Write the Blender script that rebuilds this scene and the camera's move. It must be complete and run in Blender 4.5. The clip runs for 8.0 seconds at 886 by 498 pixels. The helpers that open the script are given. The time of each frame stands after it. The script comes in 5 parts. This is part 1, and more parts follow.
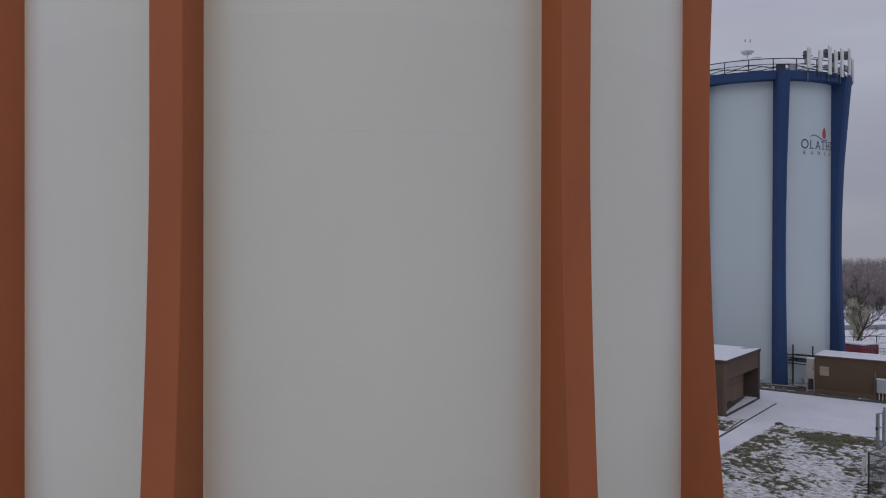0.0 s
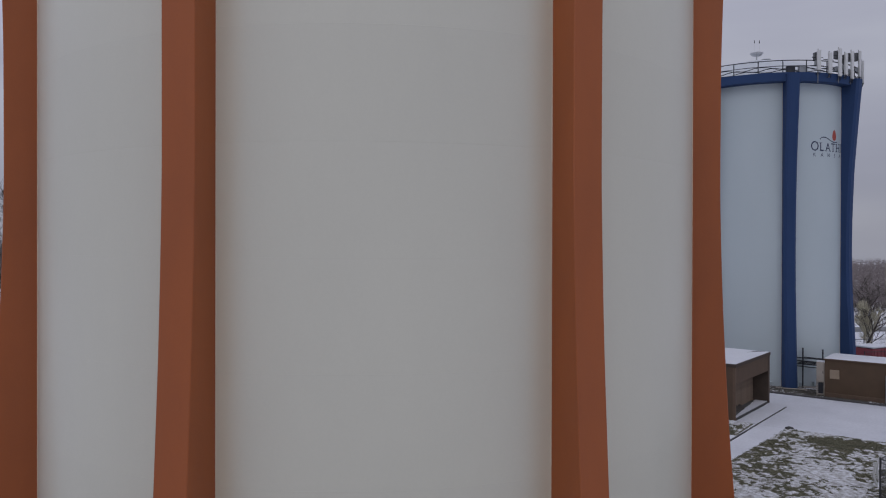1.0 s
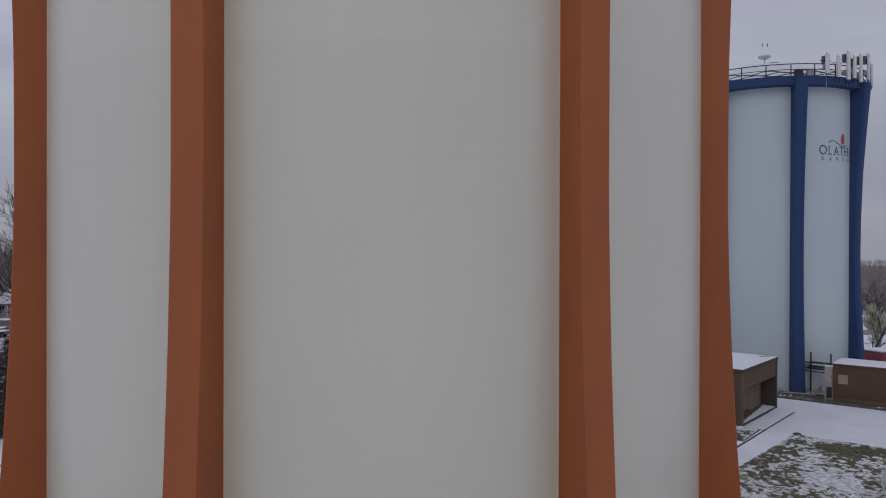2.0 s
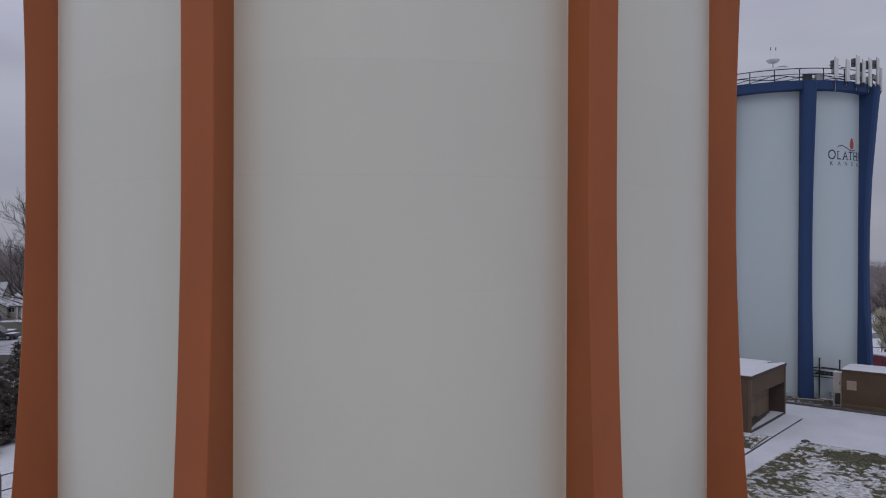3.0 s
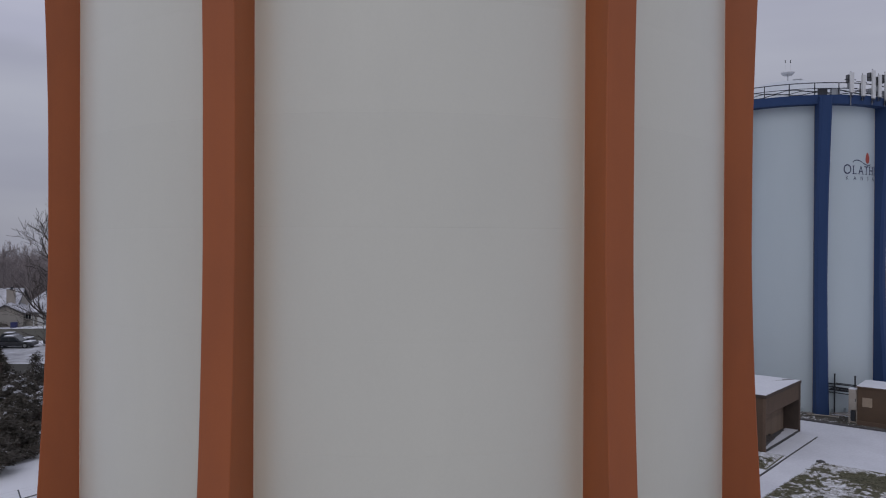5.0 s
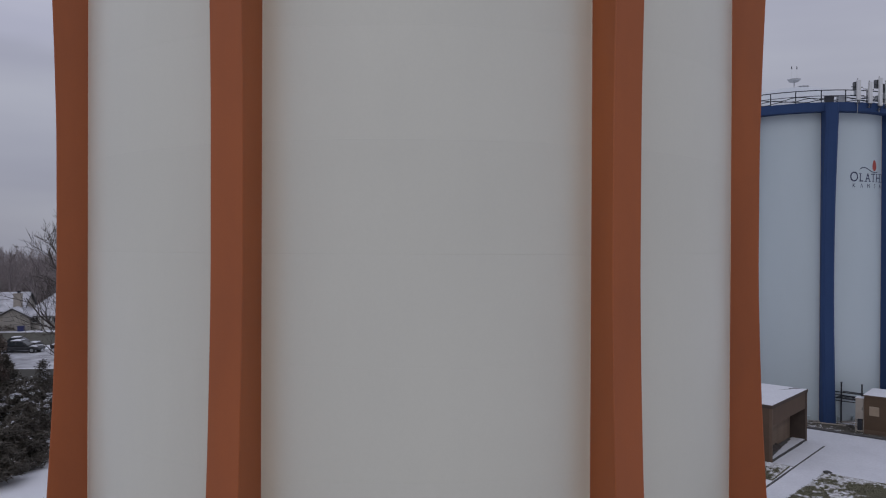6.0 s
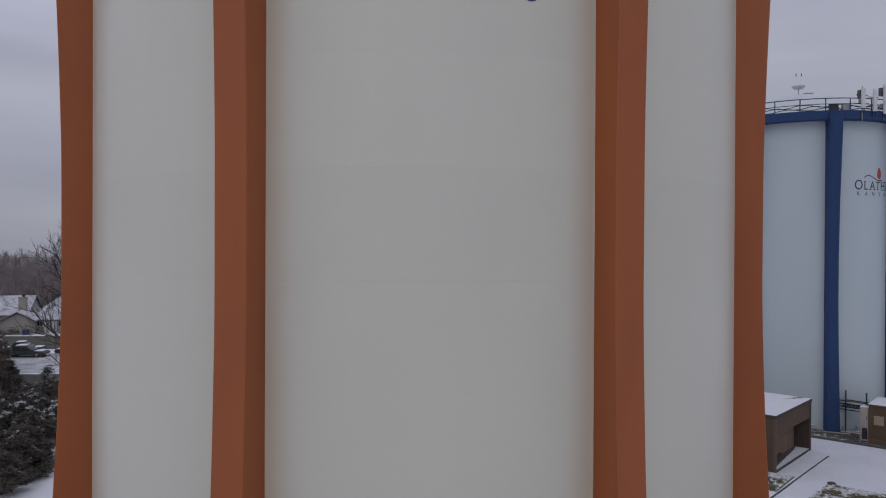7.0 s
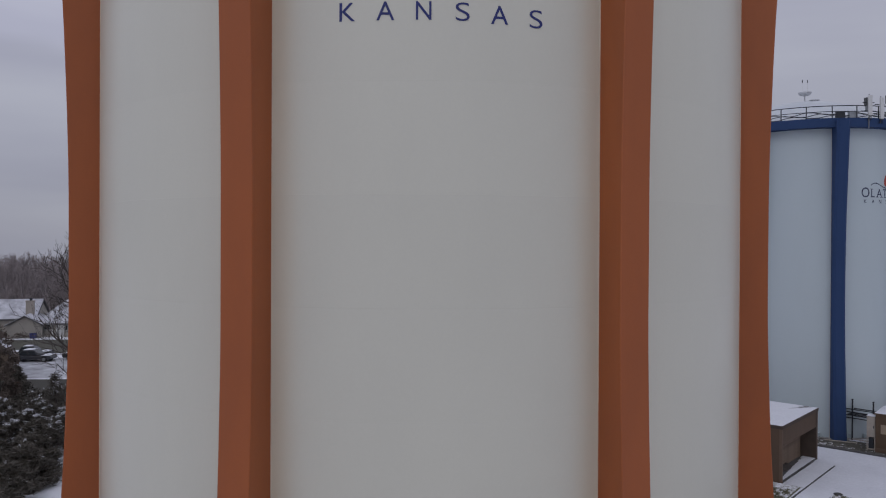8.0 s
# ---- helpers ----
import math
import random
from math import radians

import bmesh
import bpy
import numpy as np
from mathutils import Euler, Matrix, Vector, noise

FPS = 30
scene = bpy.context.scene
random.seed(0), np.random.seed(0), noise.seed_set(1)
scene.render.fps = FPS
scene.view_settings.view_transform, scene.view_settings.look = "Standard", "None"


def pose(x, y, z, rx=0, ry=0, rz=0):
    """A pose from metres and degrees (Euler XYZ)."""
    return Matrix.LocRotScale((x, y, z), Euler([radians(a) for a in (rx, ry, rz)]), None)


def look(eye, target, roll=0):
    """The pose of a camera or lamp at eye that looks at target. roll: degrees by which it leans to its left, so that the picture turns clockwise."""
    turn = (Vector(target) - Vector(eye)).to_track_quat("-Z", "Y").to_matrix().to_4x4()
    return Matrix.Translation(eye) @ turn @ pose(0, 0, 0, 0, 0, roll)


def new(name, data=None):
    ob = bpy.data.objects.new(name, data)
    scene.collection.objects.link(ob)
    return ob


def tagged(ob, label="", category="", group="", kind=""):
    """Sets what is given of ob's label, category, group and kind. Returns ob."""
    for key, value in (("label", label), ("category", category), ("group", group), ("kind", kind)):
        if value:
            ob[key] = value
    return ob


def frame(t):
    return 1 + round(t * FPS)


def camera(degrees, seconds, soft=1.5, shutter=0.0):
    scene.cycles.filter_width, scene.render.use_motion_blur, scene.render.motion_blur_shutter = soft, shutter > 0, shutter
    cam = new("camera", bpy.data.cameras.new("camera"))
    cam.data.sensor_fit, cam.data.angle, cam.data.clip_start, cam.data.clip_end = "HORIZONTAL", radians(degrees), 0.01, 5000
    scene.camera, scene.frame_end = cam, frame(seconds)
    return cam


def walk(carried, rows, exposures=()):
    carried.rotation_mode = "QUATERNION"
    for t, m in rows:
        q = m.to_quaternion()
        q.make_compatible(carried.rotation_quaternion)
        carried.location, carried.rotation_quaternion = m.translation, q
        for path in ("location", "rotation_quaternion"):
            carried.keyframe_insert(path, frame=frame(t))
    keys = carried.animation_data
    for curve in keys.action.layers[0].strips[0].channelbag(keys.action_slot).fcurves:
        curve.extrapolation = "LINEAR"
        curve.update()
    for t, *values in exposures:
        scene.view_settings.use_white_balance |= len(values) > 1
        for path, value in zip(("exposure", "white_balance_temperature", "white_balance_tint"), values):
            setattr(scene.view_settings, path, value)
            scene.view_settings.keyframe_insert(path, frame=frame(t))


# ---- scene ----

# ------------------------------------------------------------------ camera
cam = camera(62.1, 8.0, soft=1.1)
PATH = [
    (0.0, 0.000, 0.000, 10.366, 0.000, -0.270, -0.152),
    (0.5, -0.053, 0.004, 10.452, 0.263, -0.275, -0.135),
    (1.0, -0.094, 0.006, 10.568, 0.539, -0.277, -0.152),
    (1.5, -0.105, -0.005, 10.717, 0.777, -0.282, -0.166),
    (3.0, -0.134, -0.093, 11.268, 1.592, -0.317, -0.206),
    (3.5, -0.150, -0.147, 11.513, 1.810, -0.317, -0.209),
    (4.0, -0.190, -0.189, 11.788, 2.030, -0.316, -0.209),
    (4.5, -0.234, -0.219, 12.074, 2.254, -0.313, -0.243),
    (6.0, -0.321, -0.261, 12.933, 2.851, -0.309, -0.246),
    (6.5, -0.325, -0.272, 13.224, 2.993, -0.304, -0.262),
    (7.0, -0.311, -0.285, 13.517, 3.142, -0.299, -0.275),
    (7.5, -0.306, -0.303, 13.810, 3.351, -0.298, -0.275),
    (8.0, -0.297, -0.324, 14.101, 3.570, -0.300, -0.268),
]
walk(cam, [(t, pose(x, y, z, 90 + pitch, roll, yaw)) for t, x, y, z, yaw, pitch, roll in PATH], exposures=[(0.0, -0.59), (8.0, -0.59)])

# ------------------------------------------------------------------ overcast winter daylight
SUN_ELEVATION, SUN_AZIMUTH = 38.0, 186.0      # degrees; azimuth clockwise from +y


def make_world():
    w = bpy.data.worlds.new("overcast_sky")
    w.use_nodes = True
    nt = w.node_tree
    nt.nodes.clear()
    n, l = nt.nodes.new, nt.links.new
    out = n("ShaderNodeOutputWorld")
    sky = n("ShaderNodeTexSky")
    sky.sky_type = "NISHITA"
    sky.sun_disc = False
    sky.sun_elevation = radians(SUN_ELEVATION)
    sky.sun_rotation = radians(SUN_AZIMUTH)
    blue = n("ShaderNodeBackground")
    blue.inputs["Strength"].default_value = 0.07
    l(sky.outputs[0], blue.inputs["Color"])
    # the cloud deck: three times as bright overhead as at the horizon, with long soft streaks
    co = n("ShaderNodeTexCoord")
    sep = n("ShaderNodeSeparateXYZ")
    l(co.outputs["Generated"], sep.inputs[0])
    rise = n("ShaderNodeMapRange")
    rise.inputs["From Min"].default_value = 0.0
    rise.inputs["From Max"].default_value = 1.0
    rise.inputs["To Min"].default_value = 0.96
    rise.inputs["To Max"].default_value = 2.3
    l(sep.outputs["Z"], rise.inputs["Value"])
    mp = n("ShaderNodeMapping")
    mp.inputs["Scale"].default_value = (1.6, 1.6, 8.0)
    l(co.outputs["Generated"], mp.inputs["Vector"])
    nz = n("ShaderNodeTexNoise")
    nz.inputs["Scale"].default_value = 1.7
    nz.inputs["Detail"].default_value = 3.0
    nz.inputs["Roughness"].default_value = 0.45
    l(mp.outputs[0], nz.inputs["Vector"])
    ramp = n("ShaderNodeValToRGB")
    ramp.color_ramp.elements[0].position = 0.30
    ramp.color_ramp.elements[0].color = (0.400, 0.408, 0.512, 1)
    ramp.color_ramp.elements[1].position = 0.72
    ramp.color_ramp.elements[1].color = (0.500, 0.513, 0.605, 1)
    l(nz.outputs["Fac"], ramp.inputs[0])
    grey = n("ShaderNodeBackground")
    l(ramp.outputs[0], grey.inputs["Color"])
    # the deck is paler towards the west, where a bank of lighter cloud begins above a soft edge

    def ranged(value, lo, hi, to):
        k = n("ShaderNodeMapRange")
        k.interpolation_type = "SMOOTHSTEP"
        k.inputs["From Min"].default_value, k.inputs["From Max"].default_value = lo, hi
        k.inputs["To Min"].default_value, k.inputs["To Max"].default_value = 0.0, to
        l(value, k.inputs["Value"])
        return k.outputs[0]

    def calc(op, a, b):
        k = n("ShaderNodeMath")
        k.operation = op
        for i, v in enumerate((a, b)):
            if isinstance(v, (int, float)):
                k.inputs[i].default_value = v
            else:
                l(v, k.inputs[i])
        return k.outputs[0]

    warp = n("ShaderNodeTexNoise")
    warp.inputs["Scale"].default_value = 3.0
    warp.inputs["Detail"].default_value = 3.0
    l(co.outputs["Generated"], warp.inputs["Vector"])
    west = ranged(calc("MULTIPLY", sep.outputs["X"], -1.0), -0.1, 0.5, 1.0)
    edge = calc("ADD", sep.outputs["Z"], calc("MULTIPLY", calc("SUBTRACT", warp.outputs["Fac"], 0.5), 0.08))
    bank = ranged(edge, 0.225, 0.252, 0.17)
    pale = calc("ADD", 1.0, calc("MULTIPLY", west, calc("ADD", bank, 0.06)))
    l(calc("MULTIPLY", rise.outputs[0], pale), grey.inputs["Strength"])
    mix = n("ShaderNodeMixShader")
    mix.inputs[0].default_value = 0.93
    l(blue.outputs[0], mix.inputs[1])
    l(grey.outputs[0], mix.inputs[2])
    l(mix.outputs[0], out.inputs["Surface"])
    scene.world = w


make_world()
sun = new("sun", bpy.data.lights.new("sun", "SUN"))
sun.data.energy = 0.36
sun.data.angle = radians(25)
sun.data.color = (1.0, 0.96, 0.90)
_az, _el = radians(SUN_AZIMUTH), radians(SUN_ELEVATION)
sun.matrix_world = look((0, 0, 0), (-math.sin(_az) * math.cos(_el), -math.cos(_az) * math.cos(_el), -math.sin(_el)))


# ------------------------------------------------------------------ materials
def material(name, base, dark=None, scale=3.0, detail_scale=40.0, rough=0.6, metal=0.0, bump=0.1, spread=0.5, streak=None, island=0.0, rnd=0.0, fine=0.14):
    """A two-scale surface: broad stains between base and dark, fine grain, and relief. streak stretches the stains along z."""
    m = bpy.data.materials.new(name)
    m.use_nodes = True
    nt = m.node_tree
    n, l = nt.nodes.new, nt.links.new
    b = nt.nodes["Principled BSDF"]
    b.inputs["Roughness"].default_value = rough
    b.inputs["Metallic"].default_value = metal
    if dark is None:
        dark = tuple(c * 0.75 for c in base)
    co = n("ShaderNodeTexCoord")
    mp = n("ShaderNodeMapping")
    l(co.outputs["Object"], mp.inputs["Vector"])
    if streak:
        mp.inputs["Scale"].default_value = (1, 1, streak)
    big = n("ShaderNodeTexNoise")
    big.inputs["Scale"].default_value = scale
    big.inputs["Detail"].default_value = 6
    big.inputs["Roughness"].default_value = 0.6
    l(mp.outputs[0], big.inputs["Vector"])
    grain = n("ShaderNodeTexNoise")
    grain.inputs["Scale"].default_value = detail_scale
    grain.inputs["Detail"].default_value = 4
    l(co.outputs["Object"], grain.inputs["Vector"])
    ramp = n("ShaderNodeValToRGB")
    ramp.color_ramp.elements[0].position = 0.5 - spread / 2
    ramp.color_ramp.elements[1].position = 0.5 + spread / 2
    ramp.color_ramp.elements[0].color = (*dark, 1)
    ramp.color_ramp.elements[1].color = (*base, 1)
    l(big.outputs["Fac"], ramp.inputs[0])
    hsv = n("ShaderNodeHueSaturation")
    val = n("ShaderNodeMapRange")
    val.inputs["To Min"].default_value = 1 - fine
    val.inputs["To Max"].default_value = 1 + fine
    l(grain.outputs["Fac"], val.inputs["Value"])
    last = val.outputs[0]
    if rnd or island:
        info = n("ShaderNodeNewGeometry") if island else n("ShaderNodeObjectInfo")
        vary = n("ShaderNodeMapRange")
        vary.inputs["To Min"].default_value = 1 - (island or rnd)
        vary.inputs["To Max"].default_value = 1 + (island or rnd)
        l(info.outputs["Random Per Island" if island else "Random"], vary.inputs["Value"])
        mul = n("ShaderNodeMath")
        mul.operation = "MULTIPLY"
        l(last, mul.inputs[0])
        l(vary.outputs[0], mul.inputs[1])
        last = mul.outputs[0]
    l(last, hsv.inputs["Value"])
    l(ramp.outputs[0], hsv.inputs["Color"])
    l(hsv.outputs[0], b.inputs["Base Color"])
    if bump:
        bp = n("ShaderNodeBump")
        bp.inputs["Strength"].default_value = bump
        bp.inputs["Distance"].default_value = 0.02
        l(grain.outputs["Fac"], bp.inputs["Height"])
        l(bp.outputs[0], b.inputs["Normal"])
    return m


M_WHITE = material("white_tank_paint", (0.623, 0.609, 0.516), (0.581, 0.569, 0.485), 0.35, 14, 0.34, 0, 0.01, 0.6, streak=0.35, fine=0.02, rnd=0.012)
M_WHITE_BLUE = material("pale_tank_paint", (0.486, 0.552, 0.577), (0.456, 0.524, 0.551), 0.4, 14, 0.5, 0, 0.01, 0.6, streak=0.3, fine=0.02)


def add_rib_bounce(m, turn, reach):
    """A tan tint in the paint beside the upright ribs (every 45 degrees from turn) for their bounced colour, broken
    into runs.
    """
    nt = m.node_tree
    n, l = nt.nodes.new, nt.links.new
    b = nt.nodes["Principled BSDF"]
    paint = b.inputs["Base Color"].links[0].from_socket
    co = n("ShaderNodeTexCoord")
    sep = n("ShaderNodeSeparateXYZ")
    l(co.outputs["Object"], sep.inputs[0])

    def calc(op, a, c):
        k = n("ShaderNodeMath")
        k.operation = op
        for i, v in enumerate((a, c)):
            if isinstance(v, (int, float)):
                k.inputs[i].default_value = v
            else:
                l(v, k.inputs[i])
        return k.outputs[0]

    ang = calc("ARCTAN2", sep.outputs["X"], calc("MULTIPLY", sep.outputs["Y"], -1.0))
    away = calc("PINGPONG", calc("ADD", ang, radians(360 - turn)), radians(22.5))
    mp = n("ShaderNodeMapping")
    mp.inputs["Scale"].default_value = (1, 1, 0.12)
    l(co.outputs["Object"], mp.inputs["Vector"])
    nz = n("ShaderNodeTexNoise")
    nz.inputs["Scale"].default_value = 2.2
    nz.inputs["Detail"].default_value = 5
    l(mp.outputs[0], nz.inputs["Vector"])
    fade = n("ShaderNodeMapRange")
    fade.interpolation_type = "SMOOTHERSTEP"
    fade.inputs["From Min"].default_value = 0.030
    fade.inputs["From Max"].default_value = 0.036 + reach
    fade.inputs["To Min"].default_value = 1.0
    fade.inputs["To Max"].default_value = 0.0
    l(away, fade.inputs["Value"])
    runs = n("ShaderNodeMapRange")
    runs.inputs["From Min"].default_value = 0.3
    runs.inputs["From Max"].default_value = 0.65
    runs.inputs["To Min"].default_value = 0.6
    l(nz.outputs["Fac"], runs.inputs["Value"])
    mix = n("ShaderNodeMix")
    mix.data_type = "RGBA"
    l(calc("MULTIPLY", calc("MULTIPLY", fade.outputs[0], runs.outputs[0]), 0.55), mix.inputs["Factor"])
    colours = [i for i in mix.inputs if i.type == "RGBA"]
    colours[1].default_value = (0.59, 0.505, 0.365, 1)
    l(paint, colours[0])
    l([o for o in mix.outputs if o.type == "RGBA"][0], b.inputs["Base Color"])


# rust colour bounced off the ribs is put into the shell paint
add_rib_bounce(M_WHITE, 6.98 + 22.5, 0.085)
M_EDGELINE = material("pale_edge_line", (0.68, 0.60, 0.49), (0.56, 0.49, 0.39), 0.7, 30, 0.6, 0, 0.05, fine=0.05)
M_RUST = material("rust_brown_paint", (0.362, 0.0910, 0.0180), (0.278, 0.071, 0.0165), 0.8, 20, 0.5, 0, 0.01, 0.6, streak=0.3, fine=0.04)
M_BLUE = material("navy_blue_paint", (0.030, 0.061, 0.150), (0.025, 0.051, 0.128), 0.8, 20, 0.75, 0, 0.04, 0.6, streak=0.3)
M_BLUE.node_tree.nodes["Principled BSDF"].inputs["Specular IOR Level"].default_value = 0.2      # chalked, dull paint
M_LETTER = material("navy_lettering", (0.012, 0.022, 0.15), None, 3, 30, 0.5, 0, 0.0)
# the far tank's navy, greyed in colour to stand in for haze
M_HAZENAVY = material("haze_dulled_lettering", (0.022, 0.030, 0.085), None, 3, 30, 0.5, 0, 0.0)
M_FLAME = material("orange_red_paint", (0.42, 0.075, 0.05), None, 3, 30, 0.5, 0, 0.0)
M_SNOW = material("snow", (0.68, 0.69, 0.725), (0.60, 0.61, 0.65), 0.6, 9, 0.7, 0, 0.35, 0.6)
M_DOME = material("snow_dusted_pale_paint", (0.56, 0.59, 0.615), (0.45, 0.485, 0.515), 0.5, 9, 0.6, 0, 0.1, 0.6)
M_ROOFSNOW = material("thin_snow_on_shingles", (0.60, 0.61, 0.65), (0.26, 0.26, 0.28), 0.9, 5, 0.75, 0, 0.3, 0.42)
M_LAWNSNOW = material("thin_snow_on_grass", (0.66, 0.67, 0.70), (0.30, 0.292, 0.275), 4.5, 30, 0.75, 0, 0.6, 0.22, fine=0.25)
M_PATCHY = material("patchy_snow_on_turf", (0.62, 0.63, 0.66), (0.15, 0.145, 0.095), 0.8, 12, 0.9, 0, 0.5, 0.14)
M_DRIVE = material("thin_snow_on_asphalt", (0.64, 0.65, 0.69), (0.53, 0.54, 0.58), 0.35, 7, 0.7, 0, 0.25, 0.5)
M_CONCRETE = material("concrete", (0.36, 0.35, 0.34), (0.22, 0.215, 0.21), 1.5, 25, 0.85, 0, 0.3)
M_SLUSH = material("thin_grey_slush", (0.54, 0.55, 0.58), (0.18, 0.178, 0.185), 0.45, 4, 0.75, 0, 0.3, 0.4)
M_ROADGREY = material("wet_asphalt", (0.17, 0.17, 0.18), (0.10, 0.10, 0.105), 0.5, 9, 0.7, 0, 0.2)
M_KERB = material("dark_grey_concrete", (0.10, 0.098, 0.098), (0.06, 0.06, 0.062), 2.0, 25, 0.8, 0, 0.3)
M_TURF = material("winter_turf", (0.180, 0.172, 0.112), (0.095, 0.093, 0.060), 1.4, 22, 0.95, 0, 0.8, 0.5)
M_DARKTURF = material("dark_winter_turf", (0.075, 0.072, 0.052), (0.05, 0.048, 0.036), 0.5, 6, 0.95, 0, 0.5)
M_VERGE = material("dark_wet_rough_turf", (0.050, 0.046, 0.035), (0.028, 0.027, 0.022), 0.4, 5, 0.95, 0, 0.6)
M_BED = material("wet_soil_and_dead_grass", (0.135, 0.125, 0.108), (0.075, 0.070, 0.060), 1.5, 14, 0.95, 0, 0.7, 0.5)
M_GRASS = material("grass_blades", (0.200, 0.190, 0.125), (0.102, 0.100, 0.066), 1.2, 12, 0.9, 0, 0.0, 0.5, island=0.35)
M_SIDING = material("brown_block_wall", (0.114, 0.073, 0.047), (0.086, 0.056, 0.038), 1.2, 18, 0.85, 0, 0.35)
M_FASCIA = material("dark_brown_panel", (0.080, 0.057, 0.044), (0.052, 0.038, 0.031), 1.6, 18, 0.85, 0, 0.35)
M_SHEDWALL = material("ochre_brown_block_wall", (0.106, 0.067, 0.040), (0.082, 0.052, 0.032), 1.2, 18, 0.85, 0, 0.35)
# boards paler than the other walls: snow bounce in the bay put into colour
M_BOARD = material("snowlit_brown_boards", (0.225, 0.160, 0.112), (0.140, 0.100, 0.072), 1.1, 18, 0.85, 0, 0.3, rnd=0.10)
M_TRIM = material("tan_brown_trim", (0.145, 0.096, 0.066), None, 1.5, 20, 0.8, 0, 0.2)
M_STEEL = material("galvanised_steel", (0.33, 0.34, 0.35), (0.24, 0.245, 0.25), 4, 40, 0.5, 0.7, 0.1)
M_DARKSTEEL = material("dark_steel", (0.045, 0.05, 0.06), (0.03, 0.033, 0.04), 4, 40, 0.55, 0.3, 0.1)
M_ANTENNA = material("antenna_grey_plastic", (0.64, 0.645, 0.64), (0.54, 0.545, 0.545), 2.5, 30, 0.5, 0, 0.05)
M_VENT = material("grey_vent_paint", (0.66, 0.67, 0.69), None, 3, 30, 0.6, 0, 0.05)
M_RADIO = material("dark_grey_casing", (0.10, 0.105, 0.11), None, 3, 30, 0.6, 0, 0.1)
M_CABINET = material("beige_cabinet_paint", (0.40, 0.36, 0.31), (0.33, 0.295, 0.255), 2, 25, 0.55, 0, 0.1)
M_GREYBOX = material("grey_cabinet_paint", (0.36, 0.38, 0.40), (0.30, 0.32, 0.34), 2, 25, 0.5, 0.1, 0.1)
M_SIGN = material("tan_sign_face", (0.36, 0.28, 0.20), None, 3, 30, 0.6, 0, 0.05)
M_BARK = material("grey_brown_bark", (0.075, 0.062, 0.055), (0.04, 0.034, 0.03), 3, 30, 0.95, 0, 0.5)
# far trees paler than near bark: distance haze is put into the colour
M_WOODS = material("hazy_winter_woods", (0.290, 0.252, 0.245), (0.195, 0.171, 0.168), 0.05, 2.0, 1.0, 0, 0.0, 0.6, island=0.3)
M_NEEDLE = material("dark_evergreen_foliage", (0.112, 0.100, 0.083), (0.080, 0.071, 0.060), 0.8, 12, 0.9, 0, 0.0, 0.5, island=0.2)
M_WILLOW = material("yellow_twigs", (0.50, 0.465, 0.345), (0.37, 0.345, 0.255), 0.8, 12, 0.9, 0, 0.0, 0.5, island=0.3)
M_RUSSET = material("dead_brown_leaves", (0.15, 0.118, 0.098), (0.10, 0.08, 0.068), 0.8, 12, 0.9, 0, 0.0, 0.5, island=0.3)
M_BEIGE = material("beige_house_siding", (0.36, 0.335, 0.295), (0.28, 0.262, 0.235), 0.7, 10, 0.8, 0, 0.2)
M_TANWALL = material("brown_garage_boards", (0.17, 0.13, 0.095), (0.11, 0.085, 0.065), 1.4, 14, 0.85, 0, 0.3)
M_BRICKISH = material("tan_chimney_masonry", (0.36, 0.325, 0.285), (0.27, 0.245, 0.215), 2, 18, 0.9, 0, 0.4)
M_SHINGLE = material("grey_shingles", (0.13, 0.125, 0.125), (0.08, 0.08, 0.082), 1.5, 12, 0.9, 0, 0.4)
M_REDPAINT = material("dull_red_paint", (0.23, 0.037, 0.048), (0.18, 0.032, 0.040), 2, 20, 0.5, 0, 0.1)
M_CARBLACK = material("black_car_paint", (0.014, 0.015, 0.017), (0.011, 0.011, 0.013), 2, 20, 0.55, 0, 0.0)
M_CARGREY = material("dark_grey_car_paint", (0.05, 0.052, 0.058), (0.04, 0.042, 0.046), 2, 20, 0.3, 0.2, 0.0)
M_TYRE = material("tyre_rubber", (0.02, 0.02, 0.02), None, 5, 40, 0.9)
M_BIN = material("blue_bin_plastic", (0.035, 0.042, 0.14), None, 3, 20, 0.5)
M_WHITEDOOR = material("white_door_paint", (0.62, 0.62, 0.60), None, 2, 20, 0.6)
M_LAMPRED = material("red_lens", (0.10, 0.012, 0.012), None, 5, 20, 0.2)
M_ROCK = material("grey_stone", (0.075, 0.072, 0.07), (0.04, 0.04, 0.04), 3, 20, 0.9, 0, 0.5)


def glass_material():
    m = bpy.data.materials.new("window_glass")
    m.use_nodes = True
    b = m.node_tree.nodes["Principled BSDF"]
    b.inputs["Base Color"].default_value = (0.03, 0.035, 0.04, 1)
    b.inputs["Roughness"].default_value = 0.05
    return m


M_GLASS = glass_material()


